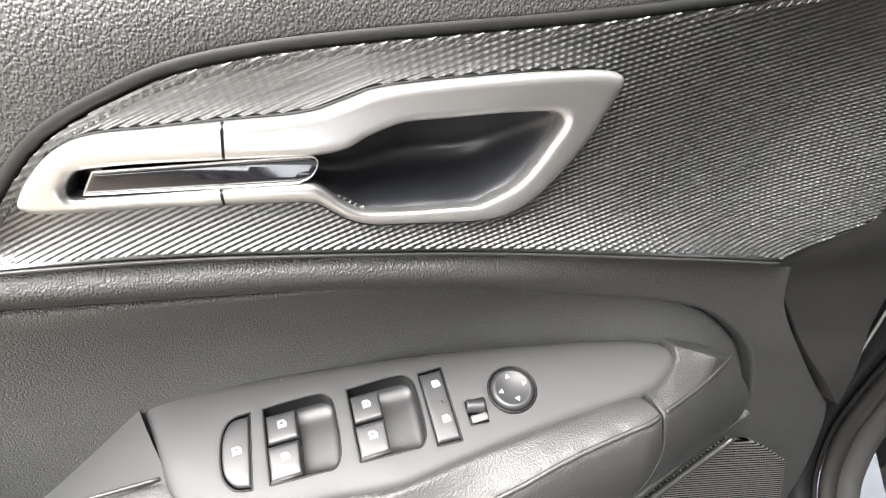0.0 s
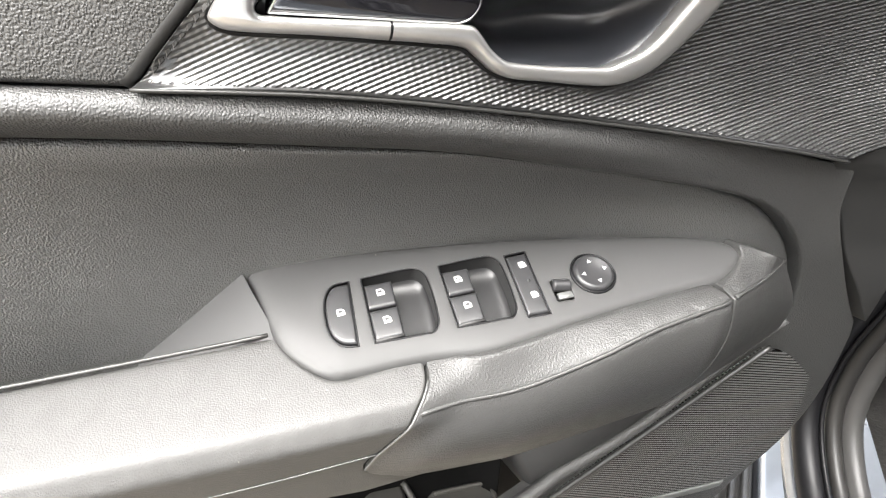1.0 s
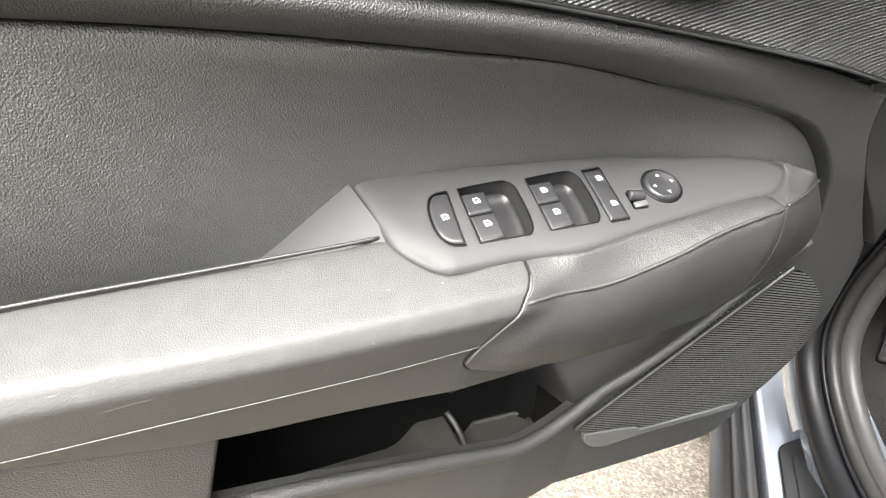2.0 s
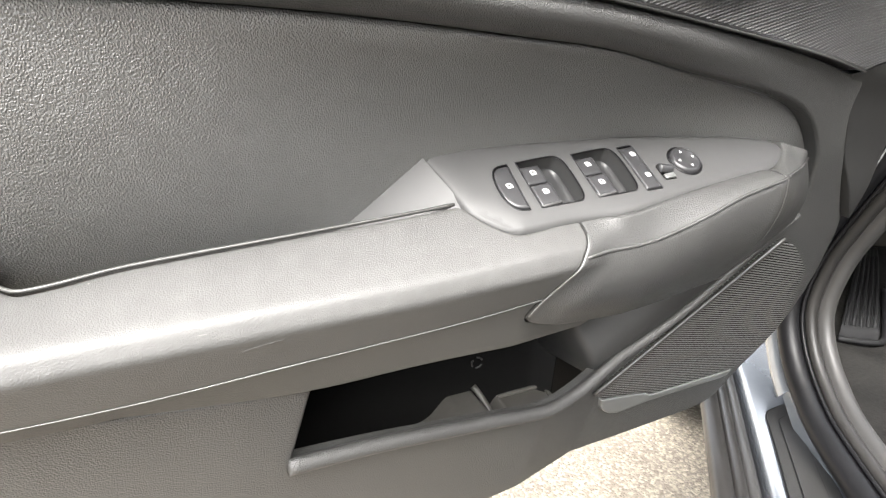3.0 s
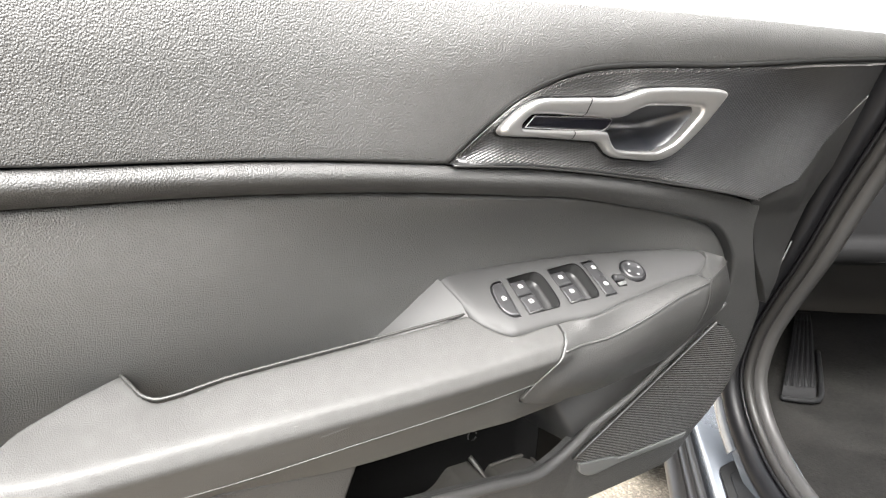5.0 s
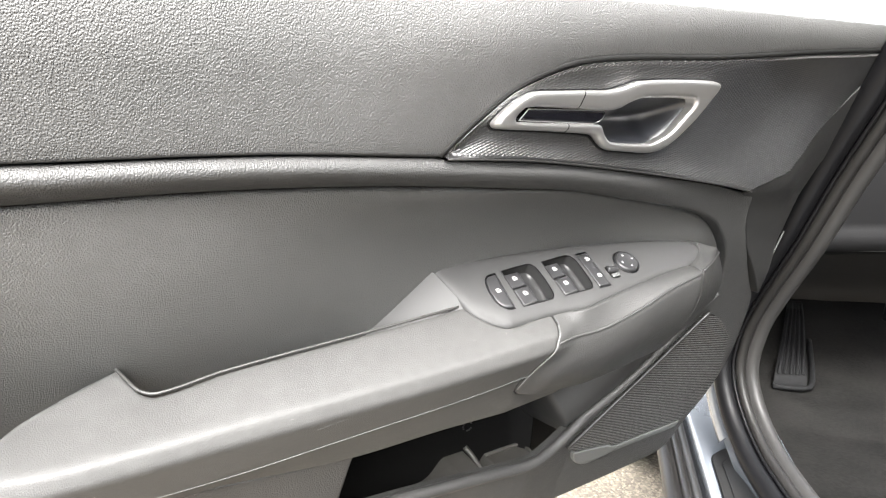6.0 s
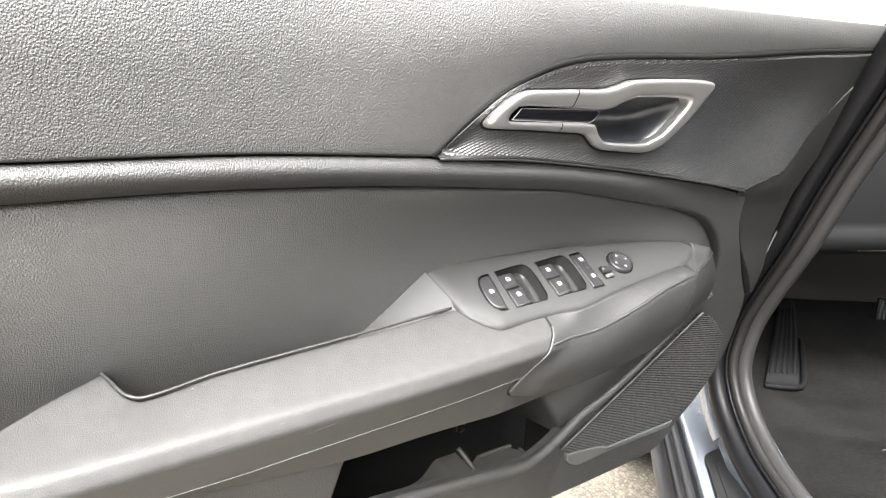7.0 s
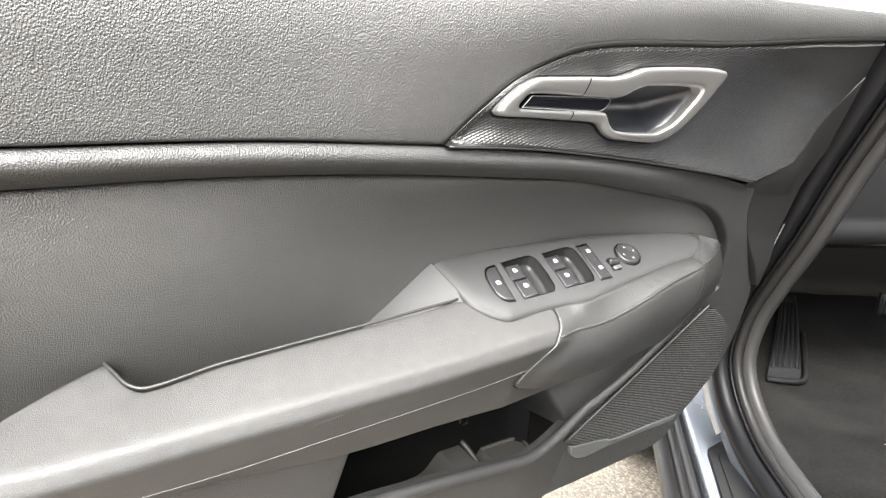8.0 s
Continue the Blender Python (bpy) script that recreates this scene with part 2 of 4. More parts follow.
def inside(pts, poly):
    x, z = pts[:, 0], pts[:, 1]
    r = np.zeros(len(pts), bool)
    a = np.array(poly)
    b = np.roll(a, -1, 0)
    for (x0, z0), (x1, z1) in zip(a, b):
        if z0 != z1:
            r ^= ((z0 > z) != (z1 > z)) & (x < (x1 - x0) * (z - z0) / (z1 - z0) + x0)
    return r


def gap_to(pts, loops):
    d = np.full(len(pts), 9.0)
    for loop in loops:
        a = np.array(loop)
        b = np.roll(a, -1, 0)
        for p, q in zip(a, b):
            w = q - p
            u = np.clip(((pts - p) @ w) / max(1e-12, w @ w), 0, 1)
            d = np.minimum(d, np.linalg.norm(pts - p - u[:, None] * w, axis=1))
    return d


def sheet(outline, depth, step=0.006, roll=0.003, back=0.012, inward=(0, 1, 0), holes=(), edge=None, lift=0.0, hole_roll=None):
    """A moulded panel: the outline in x and z, its face at y = depth(x, z), its rim rolled over by `roll` and
    carried back by `back` in the direction `inward`. lift moves the whole face out against `inward`."""
    edge = edge or max(0.0012, min(step, roll))
    inward = Vector(inward).normalized()
    loops = [spline(outline, edge, True)] + [spline(h, edge, True) for h in holes]
    pts, lines = [], []
    for loop in loops:
        k = len(pts)
        pts += [tuple(p) for p in loop]
        lines += [(k + i, k + (i + 1) % len(loop)) for i in range(len(loop))]
    extra = []
    for loop in loops:
        a = np.array(loop)
        t = np.roll(a, -1, 0) - np.roll(a, 1, 0)
        nrm = np.stack([-t[:, 1], t[:, 0]], 1) / np.maximum(1e-9, np.linalg.norm(t, axis=1))[:, None]
        size = roll if loop is loops[0] else (hole_roll or roll)
        for f in (0.12, 0.35, 0.65, 1.0):
            for s in (1, -1):
                ring = a + nrm * s * size * f
                ok = gap_to(ring, loops) > size * f * 0.93
                extra.append(ring[ok])
    a = np.array(loops[0])
    lo, hi = a.min(0), a.max(0)
    gx, gz = np.meshgrid(np.arange(lo[0], hi[0], step), np.arange(lo[1], hi[1], step))
    gx = gx + (np.arange(gx.shape[0]) % 2)[:, None] * step / 2
    grid = np.stack([gx.ravel(), gz.ravel()], 1)
    grid = grid[(gap_to(grid, loops[:1]) > roll + step * 0.45) & (gap_to(grid, loops[1:]) > (hole_roll or roll) + step * 0.45)]
    more = np.concatenate(extra + [grid])
    keep = inside(more, loops[0])
    for h in loops[1:]:
        keep &= ~inside(more, h)
    pts += [tuple(p) for p in more[keep]]
    vs, es, fs, *_ = geometry.delaunay_2d_cdt([Vector(p) for p in pts], lines, [], 0, 1e-7)
    flat = np.array([tuple(v) for v in vs])
    mid = np.array([flat[list(f)].mean(0) for f in fs])
    good = inside(mid, loops[0])
    for h in loops[1:]:
        good &= ~inside(mid, h)
    dist = gap_to(flat, loops[:1])
    hole_roll = hole_roll or roll
    near = gap_to(flat, loops[1:])
    bm = bmesh.new()
    bv = []
    for (x, z), d, k in zip(flat, dist, near):
        r = roll - math.sqrt(max(0.0, roll * roll - (roll - min(d, roll)) ** 2))
        r = max(r, hole_roll - math.sqrt(max(0.0, hole_roll * hole_roll - (hole_roll - min(k, hole_roll)) ** 2)))
        bv.append(bm.verts.new(Vector((x, depth(x, z), z)) + inward * (r - lift)))
    for f, g in zip(fs, good):
        if g:
            try:
                bm.faces.new([bv[i] for i in f])
            except ValueError:
                pass
    for v in [v for v in bm.verts if not v.link_faces]:
        bm.verts.remove(v)
    bm.normal_update()
    if sum(f.normal.y * f.calc_area() for f in bm.faces) > 0:
        bmesh.ops.reverse_faces(bm, faces=bm.faces[:])
    rim = [e for e in bm.edges if len(e.link_faces) == 1]
    if back > 0:
        for e in rim:
            e.smooth = False
        made = bmesh.ops.extrude_edge_only(bm, edges=rim)["geom"]
        for g in made:
            if isinstance(g, bmesh.types.BMVert):
                g.co += inward * back
    bmesh.ops.recalc_face_normals(bm, faces=bm.faces[:])
    bm.normal_update()
    if sum(f.normal.y * f.calc_area() for f in bm.faces if abs(f.normal.y) > 0.2) > 0:
        bmesh.ops.reverse_faces(bm, faces=bm.faces[:])
    return bm


def tube(points, radius, sides=10, closed=False, squash=1.0, bm=None):
    """A round bar along 3D points; radius may be a function of the way along (0 to 1)."""
    bm = bm or bmesh.new()
    pts = [Vector(p) for p in points]
    n = len(pts)
    rings = []
    up = Vector((0, -1, 0.2)).normalized()
    for i, p in enumerate(pts):
        t = (pts[(i + 1) % n if closed else min(n - 1, i + 1)] - pts[(i - 1) % n if closed else max(0, i - 1)]).normalized()
        a = (up - t * up.dot(t)).normalized()
        b = t.cross(a)
        r = radius(i / (n - 1)) if callable(radius) else radius
        rings.append([bm.verts.new(p + a * (r * math.cos(q)) + b * (r * squash * math.sin(q))) for q in [2 * math.pi * k / sides for k in range(sides)]])
    for i in range(n if closed else n - 1):
        r0, r1 = rings[i], rings[(i + 1) % n]
        for k in range(sides):
            bm.faces.new([r0[k], r0[(k + 1) % sides], r1[(k + 1) % sides], r1[k]])
    if not closed:
        bm.faces.new(rings[0][::-1])
        bm.faces.new(rings[-1])
    bmesh.ops.recalc_face_normals(bm, faces=bm.faces[:])
    return bm


def block(size, m, bevel=0.001, segments=2):
    bm = bmesh.new()
    bmesh.ops.create_cube(bm, size=1.0)
    bmesh.ops.scale(bm, vec=size, verts=bm.verts)
    if bevel > 0:
        bmesh.ops.bevel(bm, geom=bm.edges[:], offset=bevel, segments=segments, profile=0.5, affect="EDGES")
    bmesh.ops.transform(bm, matrix=m, verts=bm.verts)
    return bm


def lathe(profile, m, sides=40):
    """A turned shape: (radius, height) pairs round the local z of m."""
    bm = bmesh.new()
    rings = []
    for r, h in profile:
        rings.append([bm.verts.new(m @ Vector((r * math.cos(q), r * math.sin(q), h))) for q in [2 * math.pi * k / sides for k in range(sides)]])
    for a, b in zip(rings, rings[1:]):
        for k in range(sides):
            bm.faces.new([a[k], a[(k + 1) % sides], b[(k + 1) % sides], b[k]])
    bm.faces.new(rings[-1])
    bmesh.ops.recalc_face_normals(bm, faces=bm.faces[:])
    return bm


def loft(rows):
    """A surface through rows of 3D points."""
    bm = bmesh.new()
    grid = [[bm.verts.new(p) for p in row] for row in rows]
    for a, b in zip(grid, grid[1:]):
        for k in range(len(a) - 1):
            bm.faces.new([a[k], a[k + 1], b[k + 1], b[k]])
    bmesh.ops.recalc_face_normals(bm, faces=bm.faces[:])
    return bm

# ---- ground ----
bm = bmesh.new()
rad = [0.0, 0.6, 1.2, 2.0, 3.5, 7, 15, 40, 120, 400, 1500, 4000]
ring0 = None
for r in rad[1:]:
    ring = [bm.verts.new((r * math.cos(a), r * math.sin(a), FLOOR)) for a in [2 * math.pi * k / 48 for k in range(48)]]
    if ring0 is None:
        bm.faces.new(ring)
    else:
        for k in range(48):
            bm.faces.new([ring0[k], ring[k], ring[(k + 1) % 48], ring0[(k + 1) % 48]])
    ring0 = ring
bmesh.ops.recalc_face_normals(bm, faces=bm.faces[:])
ground = part("ground", bm, ASPHALT, None, "pale worn asphalt with exposed stone chips", True)
tagged(ground, category="ground", kind="structure")

# ---- the open door: depths of its panels, y as a function of x (along the door) and z ----
TRIM_LOW = [(-0.112, 0.931), (-0.05, 0.932), (0.0, 0.930), (0.09, 0.9235), (0.187, 0.914), (0.265, 0.903)]
TRIM_HIGH = [(-0.112, 0.931), (-0.093, 0.954), (-0.072, 0.976), (-0.047, 0.990), (-0.026, 0.998), (0.013, 1.005), (0.117, 1.016), (0.225, 1.031), (0.337, 1.045), (0.42, 1.053)]


def belt(x):
    return 1.0355 + 0.074 * (x + 0.115)


def y_upper(x, z):
    return 0.234 - 0.45 * (z - 0.932)


def y_pad(x, z):
    reach = 0.050 - 0.030 * smooth(-0.15, 0.12, x)
    q = max(0.0, z - (belt(x) - reach)) * 0.055 / reach
    low = max(0.0, 0.955 - z)
    lean = 0.45 - 0.28 * (1 - smooth(-0.21, -0.06, x))
    return 0.234 - lean * (z - 0.932) + (0.35 + 0.45 * smooth(-0.21, -0.06, x)) * 10.0 * q * q * reach / 0.055 + 1.0 * low * low


def y_trim(x, z):
    zb, zt = lerp(x, TRIM_LOW), lerp(x, TRIM_HIGH)
    u = min(1.0, max(0.0, (z - zb) / max(0.01, zt - zb)))
    w = smooth(0.06, 0.2, x)
    bowl = (0.004 + 0.010 * w) * (1 - smooth(0.21, 0.31, x))
    return y_upper(x, z) - (0.006 + 0.008 * w) * (1 - u) ** 3 + bowl * math.sin(math.pi * u ** 0.7)


def y_front(x, z):
    return 0.250 - 0.31 * (z - 0.888)


def y_carrier(x, z):
    y = y_front(x, z)
    if z > 0.78:
        # the rolled band over the insert
        c, i = soft(x, CREASE), soft(x, INSERT_TOP, 0.03)
        u = min(1.0, max(0.0, (z - i) / max(0.005, c - i)))
        w = 1 - smooth(0.0, 0.22, x)
        y -= (w * (0.011 * math.sin(math.pi * u) - 0.006 * (1 - u) ** 2) + (1 - w) * 0.004) * smooth(0.78, 0.86, z)
    if z < 0.72:
        y -= lerp(x, [(-0.2, 0.045), (0.07, 0.02), (0.15, 0.0)])
    return y


def y_insert(x, z):
    d = max(0.0, 0.905 - z)
    near = 0.2515 + 0.058 * (1 - math.exp(-d / 0.042))
    # towards the latch it stands nearly upright and falls back more and more down to the pull cup
    far = 0.2515 + 0.10 * d + 1.9 * d * d
    u = smooth(-0.02, -0.30, x)
    y = near * (1 - u) + far * u
    w = smooth(0.08, 0.24, x)
    return y * (1 - w) + (y_front(x, z) + 0.006) * w


def y_switch(x, z):
    return 0.279 + (z - 0.842 - 0.146 * (x - 0.062)) / 0.71


ARM_INNER = [(-0.46, 0.757), (-0.066, 0.807), (0.01, 0.8167)]
ARM_EDGE = [(-0.46, 0.753), (-0.366, 0.759), (-0.314, 0.762), (-0.255, 0.767), (-0.185, 0.772), (-0.102, 0.779), (-0.006, 0.790), (0.03, 0.794)]
ARM_SEAM = [(-0.46, 0.708), (-0.356, 0.7205), (-0.25, 0.7265), (-0.19, 0.7330), (-0.15, 0.7372), (-0.1085, 0.7415), (-0.059, 0.7472), (-0.018, 0.7542)]
ARM_FOOT = [(-0.46, 0.712), (-0.334, 0.709), (-0.235, 0.7025), (-0.163, 0.699), (-0.083, 0.705), (0.046, 0.709)]


def soft(x, pts, reach=0.03):
    """lerp with its corners rounded off."""
    return sum(lerp(x + d * reach, pts) for d in (-1, -0.5, 0, 0.5, 1)) / 5


def y_arm(x, z):
    zi, zs, zm, zk = soft(x, ARM_INNER), soft(x, ARM_EDGE), soft(x, ARM_SEAM), soft(x, ARM_FOOT)
    section = [(zk - 0.03, 0.283), (zk, 0.261), (zm, 0.2360), (zs - 0.0125, 0.2212), (zs - 0.0095, 0.2203), (zs - 0.0005, 0.2240), (zs + 0.001, 0.2252), (zi, 0.264), (zi + 0.04, 0.345)]
    y = sum(lerp(z + d, section) for d in (-0.0016, -0.0008, 0, 0.0008, 0.0016)) / 5
    e = max(0.0, -0.335 - x)
    return y + 4.5 * e * e


PIPE = [(-0.02, 0.782), (0.007, 0.786), (0.047, 0.789), (0.072, 0.797), (0.090, 0.804), (0.125, 0.818), (0.170, 0.829), (0.245, 0.836), (0.285, 0.842)]
PIPE_Y = [(0.0, 0.226), (0.1, 0.221), (0.17, 0.224), (0.215, 0.243), (0.25, 0.262), (0.285, 0.280)]


REST_TOP = [(0.0065, 0.803), (0.042, 0.8076), (0.084, 0.8163), (0.135, 0.826), (0.184, 0.8342), (0.194, 0.8385), (0.2045, 0.8475), (0.215, 0.849), (0.248, 0.8385), (0.285, 0.800)]


def pipe_z(x):
    return sum(lerp(x + d, PIPE) for d in (-0.012, -0.006, 0, 0.006, 0.012)) / 5


def y_rest(x, z):
    """The padded front of the armrest, below and above its piping."""
    k = smooth(0.0, 0.03, x - lerp(z, [(0.735, -0.0235), (0.755, -0.0195), (0.788, -0.002), (0.803, 0.006)]))
    if k < 1:
        return (y_arm(x, z) - 0.0008) * (1 - k) + y_rest_free(x, z) * k
    return y_rest_free(x, z)


def y_rest_free(x, z):
    y0 = lerp(x, PIPE_Y)
    w = z - pipe_z(x)
    if w > 0:
        zt = max(pipe_z(x) + 0.004, lerp(x, REST_TOP))
        yt = min(y_switch(x, zt), y_front(x, zt) + 0.003) - 0.0015
        return y0 + max(0.0, yt - y0) * min(1.5, w / (zt - pipe_z(x))) ** 0.85
    d = -w
    yb = max(0.238 + 0.13 * (x + 0.023), y0)
    span = max(0.03, pipe_z(x) - lerp(x, [(-0.02, 0.737), (0.06, 0.727), (0.18, 0.736), (0.29, 0.784)]))
    u = min(1.3, d / span)
    return y0 + (yb - y0) * u ** 1.5 - 0.006 * math.sin(math.pi * min(1, u))


CREASE = [(-0.75, 0.905), (-0.352, 0.922), (-0.278, 0.927), (-0.218, 0.930), (-0.112, 0.931), (0.0, 0.930), (0.09, 0.9235), (0.187, 0.914), (0.265, 0.903), (0.30, 0.88), (0.37, 0.775)]
INSERT_TOP = [(-0.75, 0.875), (-0.354, 0.900), (-0.279, 0.9058), (-0.215, 0.9088), (-0.137, 0.910), (-0.041, 0.908), (0.018, 0.906), (0.10, 0.8965), (0.165, 0.888), (0.205, 0.879), (0.228, 0.868), (0.256, 0.846), (0.272, 0.826), (0.287, 0.795)]

# ---- the car: f forward along it, r towards its inside ----
FWD, SIDE, ORIGIN = Vector((0.51, 0.86, 0)).normalized(), Vector((0.86, -0.51, 0)).normalized(), Vector((-0.304, -0.102, 0))


def car_point(f, r, z):
    return ORIGIN + FWD * f + SIDE * r + Vector((0, 0, z))


car = thing("car", car_point(0.6, 1.2, FLOOR), "silver car on asphalt with its front doorway open", "car")
shell = [(-0.75, 0.46, 1), (0.05, 0.50), (0.30, 0.53), (0.372, 0.60), (0.385, 0.70), (0.372, 0.80), (0.40, 1.03, 1), (-0.75, 0.965, 1)]
door = tagged(part("car_door", sheet(shell, lambda x, z: 0.45, 0.05, 0.01, 0.04), PAINT, None), "wide open silver car door with charcoal inner panel", "car door")

# upper padded panel
top = [(x, belt(x)) for x in (0.8, 0.3, 0.15, 0.0, -0.2, -0.45, -0.75)]
upper = [(-0.75, 0.9055, 1), (-0.352, 0.9225), (-0.278, 0.9275), (-0.218, 0.9305), (-0.1135, 0.9318, 1), (-0.095, 0.956), (-0.074, 0.9785), (-0.048, 0.993), (-0.027, 1.001), (0.012, 1.008), (0.117, 1.019), (0.225, 1.034), (0.337, 1.0475), (0.8, 1.0995, 1)]
upper += [(0.8, belt(0.8), 1)] + top[1:-1] + [(-0.75, belt(-0.75), 1)]
part("upper_pad", sheet(upper, y_pad, 0.007, 0.0022, 0.07), LEATHER, door, "coarse-grained black vinyl upper pad")
# smooth turned hem along the pad's lower edge
hem = spline([(-0.1148, 0.9328), (-0.0955, 0.9560), (-0.0745, 0.9785), (-0.0485, 0.9930), (-0.0270, 1.0010), (0.012, 1.0080), (0.117, 1.0190), (0.225, 1.0340), (0.337, 1.0476), (0.79, 1.0986)], 0.006)
part("pad_hem", tube([(x, y_pad(x, z) + 0.0026, z) for x, z in hem], 0.0030, 10), HEM, door, "smooth turned edge of the pad")

# embossed trim round the handle
trim = [(-0.112, 0.931, 1), (-0.05, 0.932), (0.0, 0.930), (0.09, 0.9235), (0.187, 0.914), (0.2395, 0.907, 1), (0.267, 0.9155), (0.294, 0.927, 1), (0.302, 0.9465), (0.306, 0.965), (0.318, 0.99), (0.335, 1.02), (0.360, 1.0475, 1), (0.337, 1.045), (0.225, 1.031), (0.117, 1.016), (0.013, 1.005), (-0.026, 0.998), (-0.047, 0.990), (-0.072, 0.976), (-0.093, 0.954)]
hole = [(0.015, 0.975), (0.06, 0.988), (0.10, 0.990), (0.108, 0.982), (0.09, 0.950), (0.07, 0.944), (0.035, 0.946), (0.01, 0.957), (-0.06, 0.956), (-0.072, 0.960), (-0.06, 0.972)]
trim_panel = part("trim_panel", sheet(trim, y_trim, 0.005, 0.0015, 0.045, holes=[hole]), TRIM, door, "dark embossed decorative trim with slanting ridges")
# slanting rows of raised beads moulded into the trim, flatter towards the hinge and fading at the top


def row_rise(x):
    """Height of a row along the trim: its slope eases from 0.52 to 0.30."""
    e = min(0.12, max(-0.12, x))
    return 0.52 * (x + 0.12) - 0.22 * ((e + 0.12) ** 2 / 0.48 + max(0.0, x - 0.12))


PITCH, BEAD = 0.0021, 0.0029
cols = np.arange(-0.112, 0.36, BEAD / 4)
rise = np.array([row_rise(x) for x in cols])
turns = np.arange(-0.12, 0.17, PITCH / 4)
gx, gv = np.meshgrid(cols, turns)
gz = 0.93 + gv + rise[None, :] - row_rise(0.0)
flatxz = np.stack([gx.ravel(), gz.ravel()], 1)
loop_t = spline(trim, 0.004, True)
ok = inside(flatxz, loop_t) & ~inside(flatxz, spline(hole, 0.004, True)) & (flatxz[:, 0] < 0.345) & (flatxz[:, 1] > np.interp(flatxz[:, 0], [p[0] for p in TRIM_LOW], [p[1] for p in TRIM_LOW]) + 0.0016)
row_wave = 0.5 + 0.5 * np.cos(2 * math.pi * gv / PITCH).ravel()
bead_wave = 0.78 + 0.22 * np.cos(2 * math.pi * (gx + 0.25 * gv) / BEAD).ravel()
spots, where = [], np.full(len(flatxz), -1)
for k in np.nonzero(ok)[0]:
    x, z = flatxz[k]
    fade = 1 - smooth(0.0, 0.045, z - 0.972 - 0.25 * (0.30 - x)) * smooth(0.10, 0.16, x)
    fade *= 1 - smooth(0.325, 0.345, x)
    y = y_trim(x, z) - 0.0002 - (0.0010 + 0.0007 * smooth(0.0, 0.15, x)) * fade * row_wave[k] * bead_wave[k]
    where[k] = len(spots)
    spots.append(plan((x, y, z)))
where = where.reshape(gx.shape)
faces = np.stack([where[:-1, :-1], where[:-1, 1:], where[1:, 1:], where[1:, :-1]], -1).reshape(-1, 4)
faces = faces[(faces >= 0).all(1)]
beads = bpy.data.meshes.new("bead_relief")
beads.from_pydata(spots, [], faces.tolist())
beads.materials.append(BEADS)
for p in beads.polygons:
    p.use_smooth = True
ob = new("bead_relief", beads)
ob.parent = trim_panel
ob.matrix_parent_inverse = spot(trim_panel).inverted()
tagged(ob, "slanting rows of small raised beads")
# a row of small raised lozenges along the trim's upper edge
edge_run = spline([(-0.104, 0.9385), (-0.0905, 0.9535), (-0.0705, 0.9742), (-0.0462, 0.9882), (-0.0255, 0.9962), (0.013, 1.0030), (0.117, 1.0140), (0.225, 1.0290), (0.290, 1.0365), (0.337, 1.0428), (0.356, 1.0452)], 0.0042)
lozenge = bmesh.new()
low = [lozenge.verts.new((x, 0.0, z)) for x, z in ((-0.0026, -0.0014), (0.0008, -0.0014), (0.0026, 0.0012), (-0.0008, 0.0012))]
high = [lozenge.verts.new((x * 0.66, -0.0006, z * 0.6)) for x, z in ((-0.0026, -0.0014), (0.0008, -0.0014), (0.0026, 0.0012), (-0.0008, 0.0012))]
lozenge.faces.new(high)
for k in range(4):
    lozenge.faces.new([low[k], low[(k + 1) % 4], high[(k + 1) % 4], high[k]])
bmesh.ops.recalc_face_normals(lozenge, faces=lozenge.faces[:])
for v in lozenge.verts:
    v.co *= SCALE
piece = bpy.data.meshes.new("trim_lozenge")
lozenge.to_mesh(piece)
lozenge.free()
piece.materials.append(RIDGE)
for i, p in enumerate(edge_run):
    q = edge_run[min(len(edge_run) - 1, i + 1)] - edge_run[max(0, i - 1)]
    ob = new("trim_lozenge", piece)
    ob.parent = trim_panel
    ob.matrix_parent_inverse = spot(trim_panel).inverted()
    ob.matrix_basis = Matrix.Translation(plan((p[0], y_trim(p[0], p[1]) - 0.0003, p[1]))) @ pose(0, 0, 0, 24, -math.degrees(math.atan2(q[1], q[0])), 0) @ Matrix.Scale(0.85, 4)
rail = spline([(-0.112, 0.9305), (-0.05, 0.9312), (0.0, 0.9292), (0.09, 0.9227), (0.187, 0.9132), (0.240, 0.9060)], 0.005)
part("trim_lip", tube([(x, y_trim(x, z) - 0.0002, z) for x, z in rail], 0.0009, 6), PLAIN, trim_panel, "thin black lip under the trim")

# band and front carrier, open where the insert, armrest and pocket sit
carrier = [(-0.75, 0.905, 1), (-0.352, 0.9215), (-0.278, 0.9265), (-0.218, 0.9295), (-0.112, 0.9305), (-0.05, 0.931), (0.0, 0.929), (0.09, 0.9225), (0.187, 0.913), (0.262, 0.9005, 1), (0.272, 0.872), (0.309, 0.829), (0.366, 0.772, 1), (0.374, 0.755), (0.388, 0.703), (0.392, 0.655), (0.383, 0.610), (0.366, 0.570), (0.353, 0.532), (0.335, 0.517), (0.278, 0.507), (0.167, 0.493), (0.06, 0.482), (-0.3, 0.455), (-0.75, 0.44, 1)]
opening = [(-0.74, 0.874, 1)] + INSERT_TOP[1:] + [(0.2875, 0.785), (0.272, 0.768), (0.2, 0.677), (0.138, 0.628), (0.10, 0.607), (0.062, 0.600), (0.0, 0.609), (-0.105, 0.624), (-0.168, 0.630, 1), (-0.158, 0.700, 1), (-0.235, 0.703), (-0.334, 0.708), (-0.74, 0.715, 1)]
part("carrier_panel", sheet(carrier, y_carrier, 0.0042, 0.0025, 0.012, holes=[opening]), BAND, door, "black grained plastic door carrier panel")
